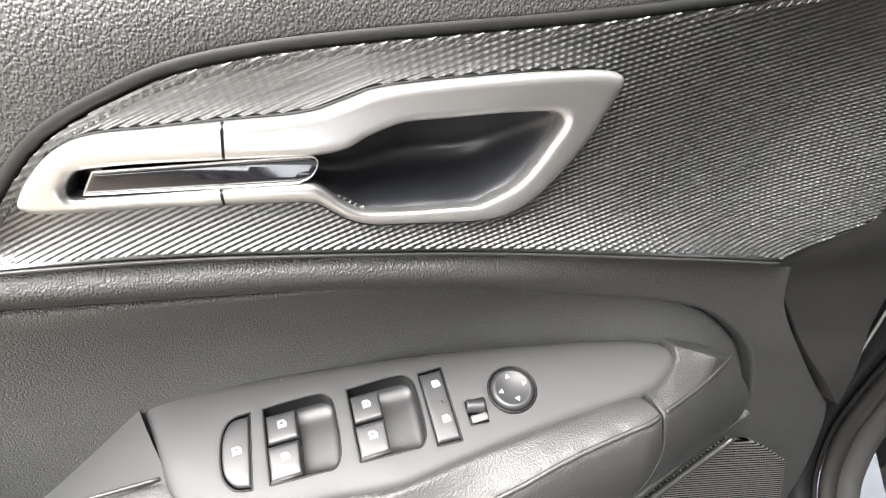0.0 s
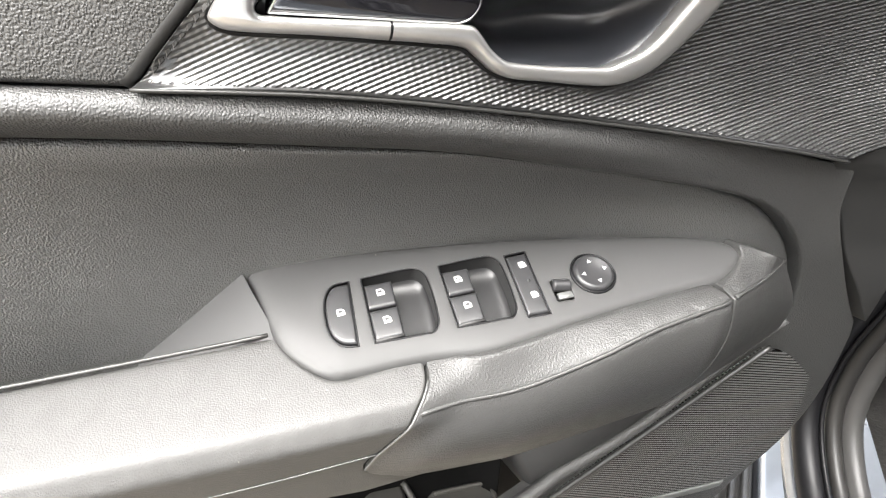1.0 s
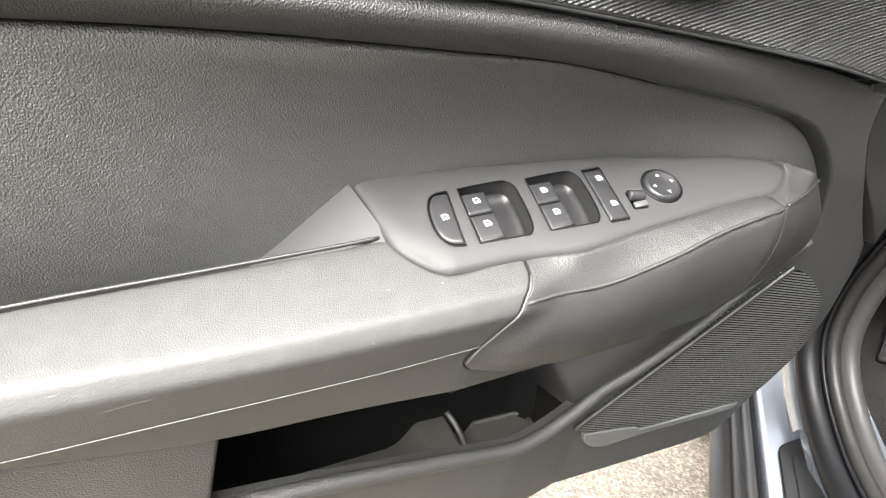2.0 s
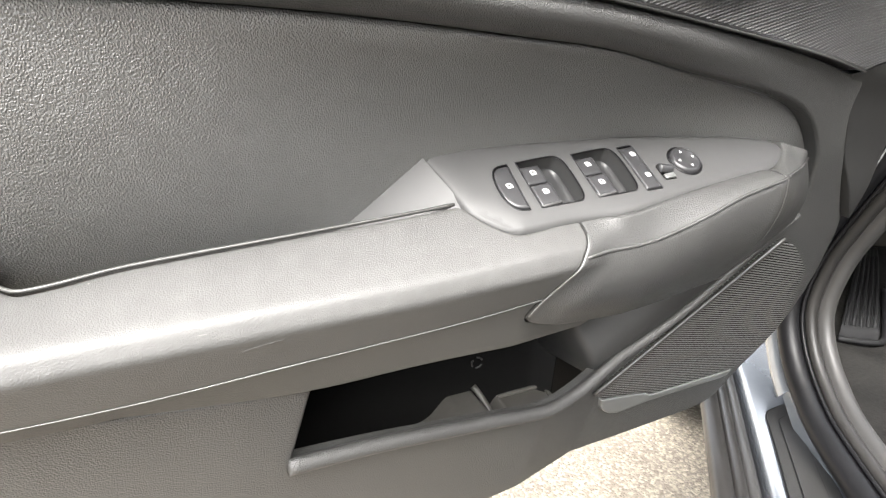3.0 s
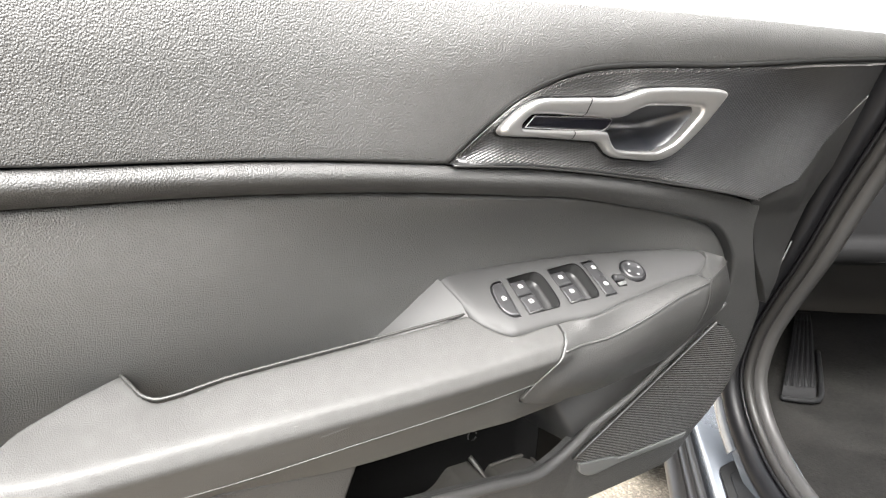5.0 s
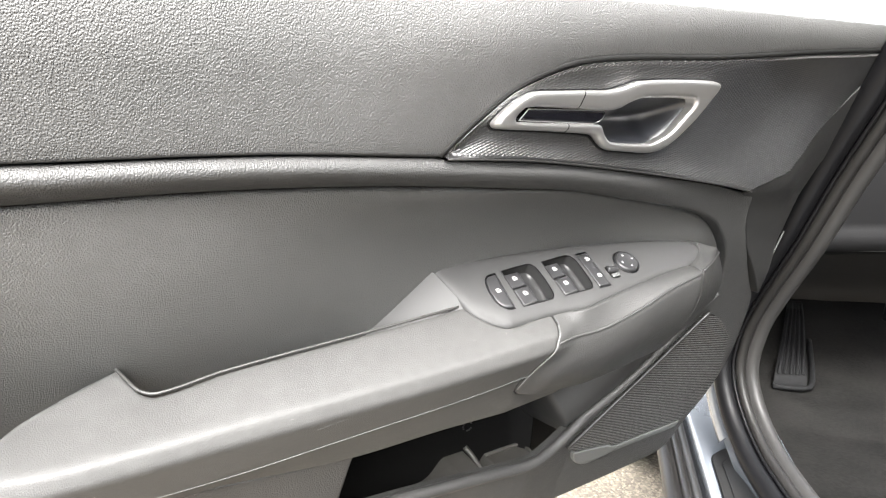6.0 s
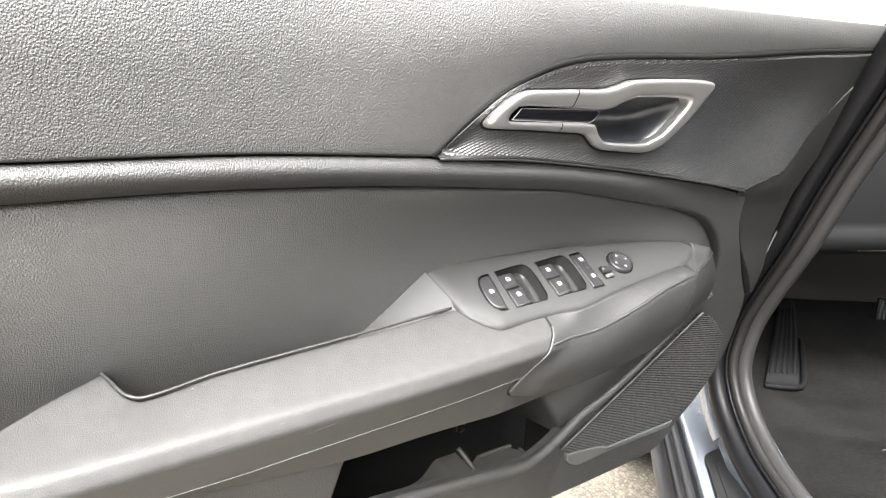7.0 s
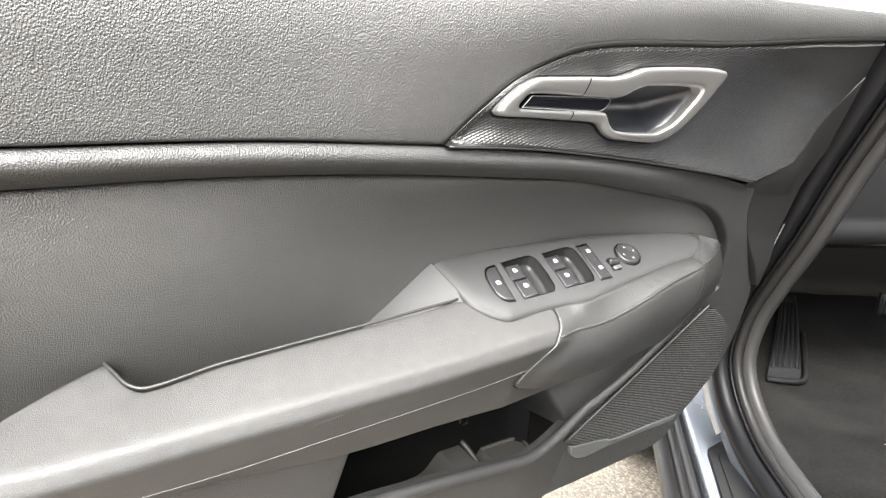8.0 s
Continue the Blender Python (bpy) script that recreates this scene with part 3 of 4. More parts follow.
# front corner cover
def y_cover(x, z):
    y = y_front(x, z) - 0.006 * smooth(0.85, 0.80, z) - 0.14 * max(0.0, z - 0.9)
    w = smooth(0.30, 0.345, x) if z > 0.93 else max(smooth(0.93, 0.88, z), smooth(0.30, 0.345, x))
    return y * w + (y_trim(min(x, 0.32), z) + 0.0006) * (1 - w)


cover = [(0.2405, 0.9045, 1), (0.268, 0.9138), (0.2952, 0.9255, 1), (0.3033, 0.946), (0.3073, 0.9647), (0.3193, 0.9897), (0.3363, 1.0197), (0.3613, 1.0475, 1), (0.392, 1.0505, 1), (0.372, 1.0), (0.357, 0.96), (0.3525, 0.925), (0.358, 0.85), (0.367, 0.775, 1), (0.311, 0.831), (0.274, 0.873)]
part("corner_cover", sheet(cover, y_cover, 0.006, 0.0012, 0.05), COVER, door, "smooth black corner cover near the hinge")
# lit edge of the door's end, its light put into a paler grey
edge_line = spline([(0.362, 0.281, 0.782), (0.387, 0.265, 0.883), (0.407, 0.256, 0.946), (0.440, 0.2525, 1.001), (0.465, 0.250, 1.039)], 0.01)
part("edge_line", tube(edge_line, 0.0011, 6), STRIP, door, "thin edge of the door's end, painted pale where lit")
# the return faces away from the light; its shade is painted black
face_line = spline([(0.3655, 0.286, 0.778), (0.357, 0.264, 0.86), (0.352, 0.247, 0.925), (0.362, 0.232, 0.975), (0.388, 0.215, 1.045)], 0.01)
pairs = [(face_line[k * (len(face_line) - 1) // 15], edge_line[k * (len(edge_line) - 1) // 15]) for k in range(16)]
part("edge_return", loft([[Vector(a).lerp(Vector(b), u) + Vector((0, 0.005 + 0.006 * math.sin(math.pi * u), 0)) for u in (0, 0.25, 0.5, 0.75, 1)] for a, b in pairs]), RUBBER, door, "return of the door's end, painted black for its shade")
core = [(-0.75, 0.46, 1), (0.05, 0.50), (0.30, 0.53), (0.366, 0.60), (0.38, 0.70), (0.366, 0.80), (0.37, 0.98), (0.56, 1.08, 1), (0.3, 1.06, 1), (-0.75, 0.965, 1)]
part("door_core", sheet(core, lambda x, z: 0.435 if z < 0.74 else 0.36, 0.02, 0.004, 0.01), CLAD, door, "dark inner door frame")

# insert panel
ins = [(-0.74, 0.872, 1)] + INSERT_TOP[1:] + [(0.285, 0.760, 1), (0.0, 0.745), (-0.74, 0.70, 1)]
part("insert_panel", sheet(ins, y_insert, 0.007, 0.0045, 0.01), INSERT, door, "fine-grained charcoal insert panel with faint scratches")

# ---- armrest ----
arm = [(-0.46, 0.722, 1), (-0.40, 0.749), (-0.372, 0.7665), (-0.343, 0.7785), (-0.314, 0.7875, 1), (-0.309, 0.784), (-0.302, 0.779), (-0.292, 0.7775), (-0.249, 0.7845), (-0.153, 0.797), (-0.096, 0.8045), (-0.067, 0.8085, 1), (-0.060, 0.803), (-0.048, 0.798), (-0.038, 0.7965), (-0.010, 0.8005), (0.005, 0.8025, 1), (0.004, 0.796), (-0.002, 0.788), (-0.0195, 0.755, 1)] + [(x, z + 0.0006) for x, z in ARM_SEAM[-2:0:-1]] + [(-0.46, 0.7085, 1)]
armrest = part("armrest", sheet(arm, y_arm, 0.0018, 0.0014, 0.03, (0, 0.75, -0.66), edge=0.003), ARM, door, "scuffed grey-black plastic armrest with a pull cup")
bead = spline([(-0.3145, 0.7880), (-0.3095, 0.7846), (-0.3025, 0.7797), (-0.292, 0.7782), (-0.249, 0.7852), (-0.153, 0.7977), (-0.096, 0.8052), (-0.070, 0.8088)], 0.005)
part("cup_rim", tube([(x, y_arm(x, z) + 0.0012, z + 0.0002) for x, z in bead], 0.0012, 8), STRIPDARK, armrest, "rounded grey rim of the pull cup")
skirt = [(-0.46, 0.7065, 1)] + [(x, z - 0.0008) for x, z in ARM_SEAM[1:-1]] + [(-0.0197, 0.7530, 1), (-0.024, 0.7385), (-0.018, 0.7315), (0.046, 0.7265), (0.06, 0.726, 1), (0.05, 0.708, 1), (-0.083, 0.704), (-0.16, 0.699), (-0.235, 0.7015), (-0.334, 0.7065), (-0.46, 0.700, 1)]
part("armrest_skirt", sheet(skirt, lambda x, z: y_arm(x, z) + 0.0015 + 0.15 * max(0, x + 0.02), 0.005, 0.0018, 0.04, edge=0.003), ARM, door, "dusty dark lower armrest panel")
# the highlight on the seam's rounded edge, painted as a pale line
seam = spline([(x, z - 0.0001) for x, z in ARM_SEAM], 0.008)
part("armrest_seam", tube([(x, y_arm(x, z) - 0.0001, z) for x, z in seam], 0.0005, 6), STRIP, armrest, "moulded seam of the armrest, its highlight painted pale")

rest = [(0.0065, 0.8025, 1), (0.042, 0.8072), (0.084, 0.8159), (0.135, 0.8256), (0.168, 0.8312), (0.1765, 0.8318), (0.179, 0.829, 1), (0.183, 0.8), (0.17, 0.7355, 1), (0.10, 0.7275), (0.046, 0.7265), (-0.016, 0.7315), (-0.0235, 0.7385), (-0.018, 0.755), (-0.001, 0.788), (0.0055, 0.796)]
armrest_pad = part("armrest_pad", sheet(rest, y_rest, 0.004, 0.0014, 0.03, edge=0.003), PAD, door, "padded leatherette armrest front with piping")
tip = [(0.1797, 0.832, 1), (0.184, 0.8338), (0.194, 0.838), (0.2055, 0.8455), (0.2065, 0.850), (0.212, 0.8495), (0.235, 0.843), (0.248, 0.8365), (0.262, 0.822), (0.278, 0.803), (0.2865, 0.787), (0.268, 0.771), (0.22, 0.748), (0.171, 0.7355, 1), (0.184, 0.8)]
part("pad_end", sheet(tip, y_rest, 0.004, 0.0014, 0.03, edge=0.003), PAD, door, "wrapped leatherette end of the armrest")
for a, b in ((-0.001, 0.177), (0.182, 0.250)):
    run = [(x, y_rest(x, pipe_z(x)) + 0.0003, pipe_z(x)) for x in np.linspace(a, b, 40)]
    part("piping", tube(run, 0.0012, 8), PAD, armrest_pad, "raised piping seam")
# pale tube painting the bright highlight along the pad's edge
edge_run = spline([(0.0052, 0.7965), (-0.0012, 0.788), (-0.0182, 0.755), (-0.0237, 0.7392)], 0.004)
part("pad_edge", tube([(x, y_rest(x, z) + 0.0002, z) for x, z in edge_run], 0.0007, 6), STRIP, armrest_pad, "edge of the pad, its highlight painted pale")

# ---- switch panel ----
SWITCH_RIM = [[(-0.0845, 0.836), (-0.076, 0.824), (-0.067, 0.809), (-0.060, 0.8035), (-0.048, 0.7985), (-0.036, 0.7972), (-0.008, 0.8007), (0.042, 0.8078), (0.042, 0.8078), (-0.036, 0.7972), (-0.067, 0.809)]]


def y_switch_face(x, z):
    """The switch panel's face, falling off to a broad rounded rim at its open side and front."""
    d = min(1.0, float(gap_to(np.array([[x, z]]), SWITCH_RIM)[0]) / 0.0125)
    return y_switch(x, z) + 0.0045 * (1 - d) ** 2 * smooth(0.05, 0.0, x)


N_SW = Vector((-0.146, -0.71, 1.0)).normalized()
DOWN = -N_SW
panel = [(-0.0845, 0.836, 1), (-0.072, 0.838), (-0.014, 0.8435), (0.060, 0.8495), (0.125, 0.8525), (0.180, 0.8535), (0.203, 0.8505), (0.2045, 0.845), (0.194, 0.8385), (0.184, 0.8345), (0.135, 0.8262), (0.084, 0.8165), (0.042, 0.8078), (-0.008, 0.8007), (-0.036, 0.7972), (-0.048, 0.7985), (-0.060, 0.8035), (-0.067, 0.809), (-0.076, 0.824)]
POCKET = [(-0.0212, 0.8322, 1), (0.004, 0.8362), (0.011, 0.8362), (0.0145, 0.833), (0.0160, 0.8185), (0.013, 0.8142), (0.008, 0.8132), (-0.0185, 0.8098, 1)]
SHIFT = Vector((0.0432, 0.0, 0.0055))
pocket_b = [(p[0] + SHIFT.x, p[1] + SHIFT.z, *p[2:]) for p in POCKET]
LOCKHOLE = [(0.0605, 0.8425, 1), (0.0735, 0.8445, 1), (0.0765, 0.8208, 1), (0.0633, 0.8192, 1)]
AUTO = [(-0.0275, 0.8312, 1), (-0.0265, 0.8088, 1), (-0.0345, 0.8088), (-0.0395, 0.8115), (-0.0415, 0.816), (-0.0412, 0.824), (-0.037, 0.829)]
FOLD = [(0.0818, 0.8325, 1), (0.0925, 0.8340, 1), (0.0922, 0.8262, 1), (0.0825, 0.8252, 1)]
KNOB = Vector((0.1085, y_switch(0.1085, 0.8362), 0.8362))
U_SW = Vector((1, 0, 0.146)).normalized()
V_SW = N_SW.cross(U_SW)


def on_switch(x, z, lift=0.0):
    """The pose of a thing that lies on the switch panel at x, z."""
    p = Vector((x, y_switch(x, z), z)) + N_SW * lift
    return Matrix.Translation(p) @ Matrix((U_SW, V_SW, N_SW)).transposed().to_4x4()


KM = on_switch(KNOB.x, KNOB.z)
ring = []
for k in range(20):
    q = 2 * math.pi * k / 20
    p = KM @ Vector((0.0128 * math.cos(q), 0.0128 * math.sin(q), 0))
    ring.append((p.x, p.z))
switch_panel = part("switch_panel", sheet(panel, y_switch_face, 0.0028, 0.0035, 0.016, DOWN, [POCKET, pocket_b, LOCKHOLE, AUTO, FOLD, ring], edge=0.0012, hole_roll=0.0007), SWITCH, door, "satin grey window switch panel")
# black tubes drawn for the shade in the gaps round the switches
for hole_line in (POCKET, pocket_b, LOCKHOLE, AUTO):
    part("switch_gap", tube([Vector((x, y_switch(x, z), z)) - N_SW * 0.0005 for x, z in spline(hole_line, 0.0015, True)], 0.0007, 6, closed=True), RUBBER, switch_panel, "thin black line for the shade in the switch gap")
# side cheek of the switch panel
A, B, C = Vector((-0.0835, 0.2985, 0.8355)), Vector((-0.0655, 0.2655, 0.8085)), Vector((-0.139, 0.300, 0.7845))
rows = []
for i in range(9):
    u = i / 8
    a = A.lerp(C + Vector((0, 0.004, 0)), u)
    b = (B + Vector((0.001, 0, 0))).lerp(C + Vector((0.004, -0.012, -0.004)), u)
    rows.append([a.lerp(b, v / 6) + Vector((-0.35, -0.6, 0.3)) * (0.0012 * math.sin(math.pi * v / 6) * (1 - u)) for v in range(7)])
part("switch_cheek", loft(rows), SWITCH, switch_panel, "sloping side of the switch panel")
# wells behind the window switches
for well, dx in ((POCKET, Vector((0, 0, 0))), (pocket_b, SHIFT)):
    def bowl(x, z, dx=dx):
        return y_switch(x, z)
    big = [(p[0] + (0.0012 if p[0] - dx.x > 0 else -0.0012), p[1] + (0.0012 if p[1] - dx.z > 0.822 else -0.0012), *p[2:]) for p in well]
    part("switch_well", sheet(big, bowl, 0.002, 0.006, 0, -DOWN, lift=0.015), WELL, switch_panel, "finger well beside the window switches")


def rocker(outline, lift, name, label, tall=0.010):
    return part(name, sheet(outline, y_switch, 0.0025, 0.0013, tall, DOWN, lift=lift, edge=0.0008), BUTTON, door, label)


def glyph(x, z, size, marks, switch, lift=0.0012):
    """A printed white sign with its dark inner marks, on its switch."""
    m = on_switch(x, z, lift) @ pose(0, 0, 0, 0, 0, 4)
    bm = bmesh.new()
    shape = [(-0.5, -0.45), (0.42, -0.45), (0.5, -0.3), (0.5, 0.15), (0.22, 0.5), (-0.42, 0.5), (-0.5, 0.4)]
    bm.faces.new([bm.verts.new(m @ Vector((p * size, q * size, 0))) for p, q in shape])
    part("window_sign", bm, WHITE, switch, "white printed sign", True)
    for a, b, w, h in marks:
        bm = bmesh.new()
        bm.faces.new([bm.verts.new(m @ Vector(((a + i * w) * size, (b + j * h) * size, 0.00012))) for i, j in ((-.5, -.5), (.5, -.5), (.5, .5), (-.5, .5))])
        part("sign_mark", bm, INK, switch, "", True)


auto = [(-0.0279, 0.8300, 1), (-0.0269, 0.8095, 1), (-0.0343, 0.8097), (-0.0389, 0.8122), (-0.0407, 0.8165), (-0.0405, 0.8235), (-0.0366, 0.8283)]
lock_switch = rocker(auto, 0.0008, "window_lock_switch", "curved dark grey lock switch")
glyph(-0.0335, 0.8195, 0.0042, [(-0.02, 0.1, 0.5, 0.36), (0.0, 0.1, 0.12, 0.3)], lock_switch)
for k in range(2):
    dx, dz = SHIFT.x * k, SHIFT.z * k
    upper_sw = [(-0.0202, 0.8300, 1), (-0.0050, 0.8322, 1), (-0.0040, 0.8236, 1), (-0.0193, 0.8212, 1)]
    lower_sw = [(-0.0192, 0.8203, 1), (-0.0039, 0.8226, 1), (-0.0030, 0.8128, 1), (-0.0178, 0.8104, 1)]
    for shape, lift in ((upper_sw, -0.0010), (lower_sw, 0.0004)):
        window_switch = rocker([(p[0] + dx, p[1] + dz, 1) for p in shape], lift, "window_switch", "dark grey window switch with a white sign")
        gx0, gz0 = (-0.0105, 0.8175) if lift > 0 else (-0.0118, 0.8275)
        glyph(gx0 + dx, gz0 + dz, 0.0042, [(-0.02, 0.1, 0.52, 0.36)] if k == 0 or lift > 0 else [(-0.2, 0.12, 0.2, 0.3), (0.1, -0.05, 0.25, 0.25)], window_switch, lift + 0.0004)
        if lift > 0:
            ends = [Vector((p[0] + dx, y_switch(p[0] + dx, p[1] + dz), p[1] + dz)) + N_SW * (lift - 0.0006) for p in shape[2:]]
            part("switch_lip", tube([ends[1], ends[1].lerp(ends[0], 0.5), ends[0]], 0.0009, 8), SWITCH, window_switch, "pale front lip of the switch")
lock = [(0.0610, 0.8417, 1), (0.0731, 0.8436, 1), (0.0760, 0.8214, 1), (0.0637, 0.8198, 1)]
door_lock = rocker(lock, 0.0006, "door_lock_switch", "dark grey central lock switch")
glyph(0.0690, 0.8385, 0.0042, [(0.1, 0.2, 0.3, 0.14), (-0.3, -0.1, 0.14, 0.5)], door_lock)
glyph(0.0706, 0.8272, 0.0040, [(-0.05, 0.05, 0.2, 0.36)], door_lock)
part("lock_lamp", lathe([(0.0008, 0), (0.0008, 0.0002)], on_switch(0.0699, 0.8326, 0.0008), 12), INK, door_lock)
# mirror folding lever
part("fold_well", block((0.0102, 0.0105, 0.003), on_switch(0.0873, 0.8295, -0.007), 0.0004), RUBBER, switch_panel)
fold_lever = part("fold_lever", tube([on_switch(0.0822 + k * 0.0012, 0.8308, 0.0008).translation for k in range(9)], 0.0036, 14), BUTTON, door, "small mirror folding lever")
part("fold_plate", block((0.0088, 0.0042, 0.002), on_switch(0.0876, 0.8272, 0.0004), 0.0005), STRIP, fold_lever, "pale lever plate")
# mirror knob
knob = part("mirror_knob", lathe([(0.0120, -0.010), (0.0120, 0.0006), (0.0114, 0.0020), (0.0100, 0.0028), (0.0090, 0.0026), (0.006, 0.0018), (0.002, 0.0015)], KM, 48), BUTTON, door, "round mirror adjusting knob with white arrows")
for k in range(4):
    q = math.pi / 2 * k + 0.10
    bm = bmesh.new()
    base = Matrix.Translation((0, 0, 0.0027)) @ pose(0, 0, 0, 0, 0, math.degrees(q)) @ Matrix.Translation((0.0068, 0, 0))
    bm.faces.new([bm.verts.new(KM @ base @ Vector(p)) for p in ((-0.0010, -0.0014, 0), (0.0014, 0, 0), (-0.0010, 0.0014, 0))])
    part("arrow_mark", bm, WHITE, knob, "white printed arrow", True)

part("knob_ring", lathe([(0.0121, 0.0002), (0.0124, 0.0009), (0.0131, 0.0010), (0.0136, 0.0004), (0.0136, -0.004)], KM, 48), RUBBER, knob, "black ring round the knob")

# ---- inner handle ----
def bez(x, z):
    return y_upper(x, z) - 0.009


RING_OUT = [(-0.0840, 0.9565), (-0.0747, 0.9690), (-0.0668, 0.9752), (-0.0584, 0.9785), (-0.0424, 0.9802), (-0.0175, 0.9825), (0.0018, 0.9840), (0.0117, 0.9857), (0.0216, 0.9892), (0.0306, 0.9925), (0.0455, 0.9947), (0.0648, 0.9966), (0.0956, 0.9988), (0.1156, 0.9988), (0.1210, 0.9955), (0.1182, 0.9853), (0.1128, 0.9715), (0.1051, 0.9589), (0.0961, 0.9480), (0.0853, 0.9419), (0.0734, 0.9401), (0.0448, 0.9407), (0.0312, 0.9413), (0.0222, 0.9440), (0.0156, 0.9483), (0.0094, 0.9520), (-0.0027, 0.9527), (-0.0220, 0.9528), (-0.0474, 0.9529), (-0.0730, 0.9524), (-0.0809, 0.9532)]
RING_IN = [(-0.0626, 0.9677), (-0.0194, 0.9698), (0.0092, 0.9704), (0.0207, 0.9723), (0.0282, 0.9767), (0.0396, 0.9812), (0.0475, 0.9822), (0.0960, 0.9848), (0.1009, 0.9809), (0.0980, 0.9725), (0.0886, 0.9566), (0.0772, 0.9496), (0.0717, 0.9477), (0.0285, 0.9476), (0.0197, 0.9517), (0.0133, 0.9573), (0.0093, 0.9599), (-0.0213, 0.9592), (-0.0667, 0.9580), (-0.0687, 0.9595), (-0.0678, 0.9627)]
handle = part("handle_surround", sheet(RING_OUT, bez, 0.0022, 0.0042, 0.014, edge=0.0018, holes=[RING_IN], hole_roll=0.0030), SILVER, door, "satin silver door handle surround")
# joints across the two rails, following their rounding
for xa, xb, za, zb in ((-0.0181, -0.0192, 0.9826, 0.9697), (-0.0217, -0.0213, 0.9592, 0.9527)):
    rows = []
    for k in range(15):
        u = k / 14
        z = za + (zb - za) * u
        top, low = (za - z, z - zb)
        d_out, d_in = (top, low) if za > 0.97 else (low, top)
        r = max(0.0042 - math.sqrt(max(0.0, 0.0042 ** 2 - (0.0042 - min(d_out, 0.0042)) ** 2)), 0.003 - math.sqrt(max(0.0, 0.003 ** 2 - (0.003 - min(d_in, 0.003)) ** 2)))
        x = xa + (xb - xa) * u
        rows.append([Vector((x + w, bez(x, z) + r - 0.00022, z)) for w in (-0.0005, 0.0005)])
    part("surround_joint", loft(rows), RUBBER, handle, "thin dark joint in the surround", True)
# black tube standing in for the shadow between the surround and the trim
gap = spline(RING_OUT, 0.004, True)
part("surround_gap", tube([(x, y_trim(x, z) - 0.0004, z) for x, z in gap], 0.0016, 6, closed=True), RUBBER, handle, "black line for the shadow round the surround")
LEVER = [(-0.0652, 0.9588, 1), (-0.0603, 0.9669, 1), (0.0070, 0.9701), (0.0112, 0.9696), (0.0118, 0.9665), (0.0092, 0.9622), (0.0050, 0.9602, 1)]
part("handle_lever", sheet(LEVER, lambda x, z: y_upper(x, z) - 0.0055, 0.002, 0.0016, 0.010, edge=0.0012), GLOSS, handle, "glossy black pull lever")
# highlight along the lever's bevelled edge, drawn as a thin silver tube
middle = Vector((-0.027, 0.9645))
rim = [middle + Vector((p[0] - middle.x, p[1] - middle.y)) * 0.975 for p in spline(LEVER, 0.0012, True)]
part("lever_highlight", tube([(x, y_upper(x, z) - 0.0050, z) for x, z in rim], 0.00045, 6, closed=True), SILVER, handle, "edge highlight of the lever, drawn as a silver line")
part("lever_slot", sheet([(-0.072, 0.956, 1), (-0.064, 0.970, 1), (-0.012, 0.9725, 1), (-0.012, 0.958, 1)], lambda x, z: y_upper(x, z) + 0.006, 0.004, 0.001, 0.0), GLOSS, handle)
mouth = [(-0.028, 0.9725, 1), (0.006, 0.9738), (0.018, 0.9745), (0.027, 0.979), (0.039, 0.984), (0.050, 0.9855), (0.098, 0.988), (0.1045, 0.983), (0.101, 0.972), (0.091, 0.955), (0.080, 0.9465), (0.060, 0.9445), (0.0275, 0.9445), (0.0175, 0.949), (0.006, 0.957), (-0.028, 0.9575, 1)]
loop_m = np.array(spline(mouth, 0.002, True))
steps_m = np.linalg.norm(np.roll(loop_m, -1, 0) - loop_m, axis=1)


def y_cup(x, z):
    """A smooth bowl: its depth grows with an even, rounded distance from the mouth, its floor rising to the front."""
    gaps = np.linalg.norm(loop_m - np.array((x, z)), axis=1)
    d = float((np.sum(steps_m / np.maximum(gaps, 1e-4) ** 4) * 2 / math.pi) ** (-1 / 3))
    return y_upper(x, z) - 0.001 + 0.032 * smooth(0.0, 0.017, d) * (1 - 0.35 * smooth(0.972, 0.949, z))


part("handle_cup", sheet(mouth, y_cup, 0.002, 0.001, 0.0), CUP, handle, "dark recessed finger cup")

# ---- map pocket, lip and speaker ----
lip = [(-0.170, 0.629), (-0.105, 0.6245), (0.0, 0.6095), (0.062, 0.6005), (0.10, 0.6065), (0.138, 0.627), (0.2, 0.676), (0.262, 0.752), (0.289, 0.782)]
lip3 = [(x, (y_carrier(x, z) if z < 0.719 else y_front(x, z)) - 0.0015, z) for x, z in spline(lip, 0.006)]
part("pocket_lip", tube(lip3, lambda u: 0.0060 - 0.0024 * smooth(0.5, 1.0, u), 12), BAND, door, "rounded rim of the door pocket")
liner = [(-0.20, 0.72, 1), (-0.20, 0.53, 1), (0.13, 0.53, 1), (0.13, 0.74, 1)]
pocket = part("door_pocket", sheet(liner, lambda x, z: max(y_carrier(x, min(z, 0.719)) + 0.02, 0.412 - 0.02 * smooth(0.115, 0.13, x)), 0.012, 0.003, 0.0), INNER, door, "open map pocket in the door, coloured black for its shade")
FLOOR_Z = [(-0.19, 0.527), (-0.149, 0.5295), (-0.115, 0.532), (-0.064, 0.5377), (-0.016, 0.5435), (-0.006, 0.549), (0.004, 0.561), (0.010, 0.5675), (0.036, 0.569), (0.041, 0.570), (0.046, 0.545), (0.064, 0.545), (0.068, 0.556), (0.128, 0.558)]


def pocket_floor(x):
    return soft(x, FLOOR_Z, 0.003)


def behind_lip(x):
    return y_carrier(x, min(0.6, pocket_floor(x))) + 0.006


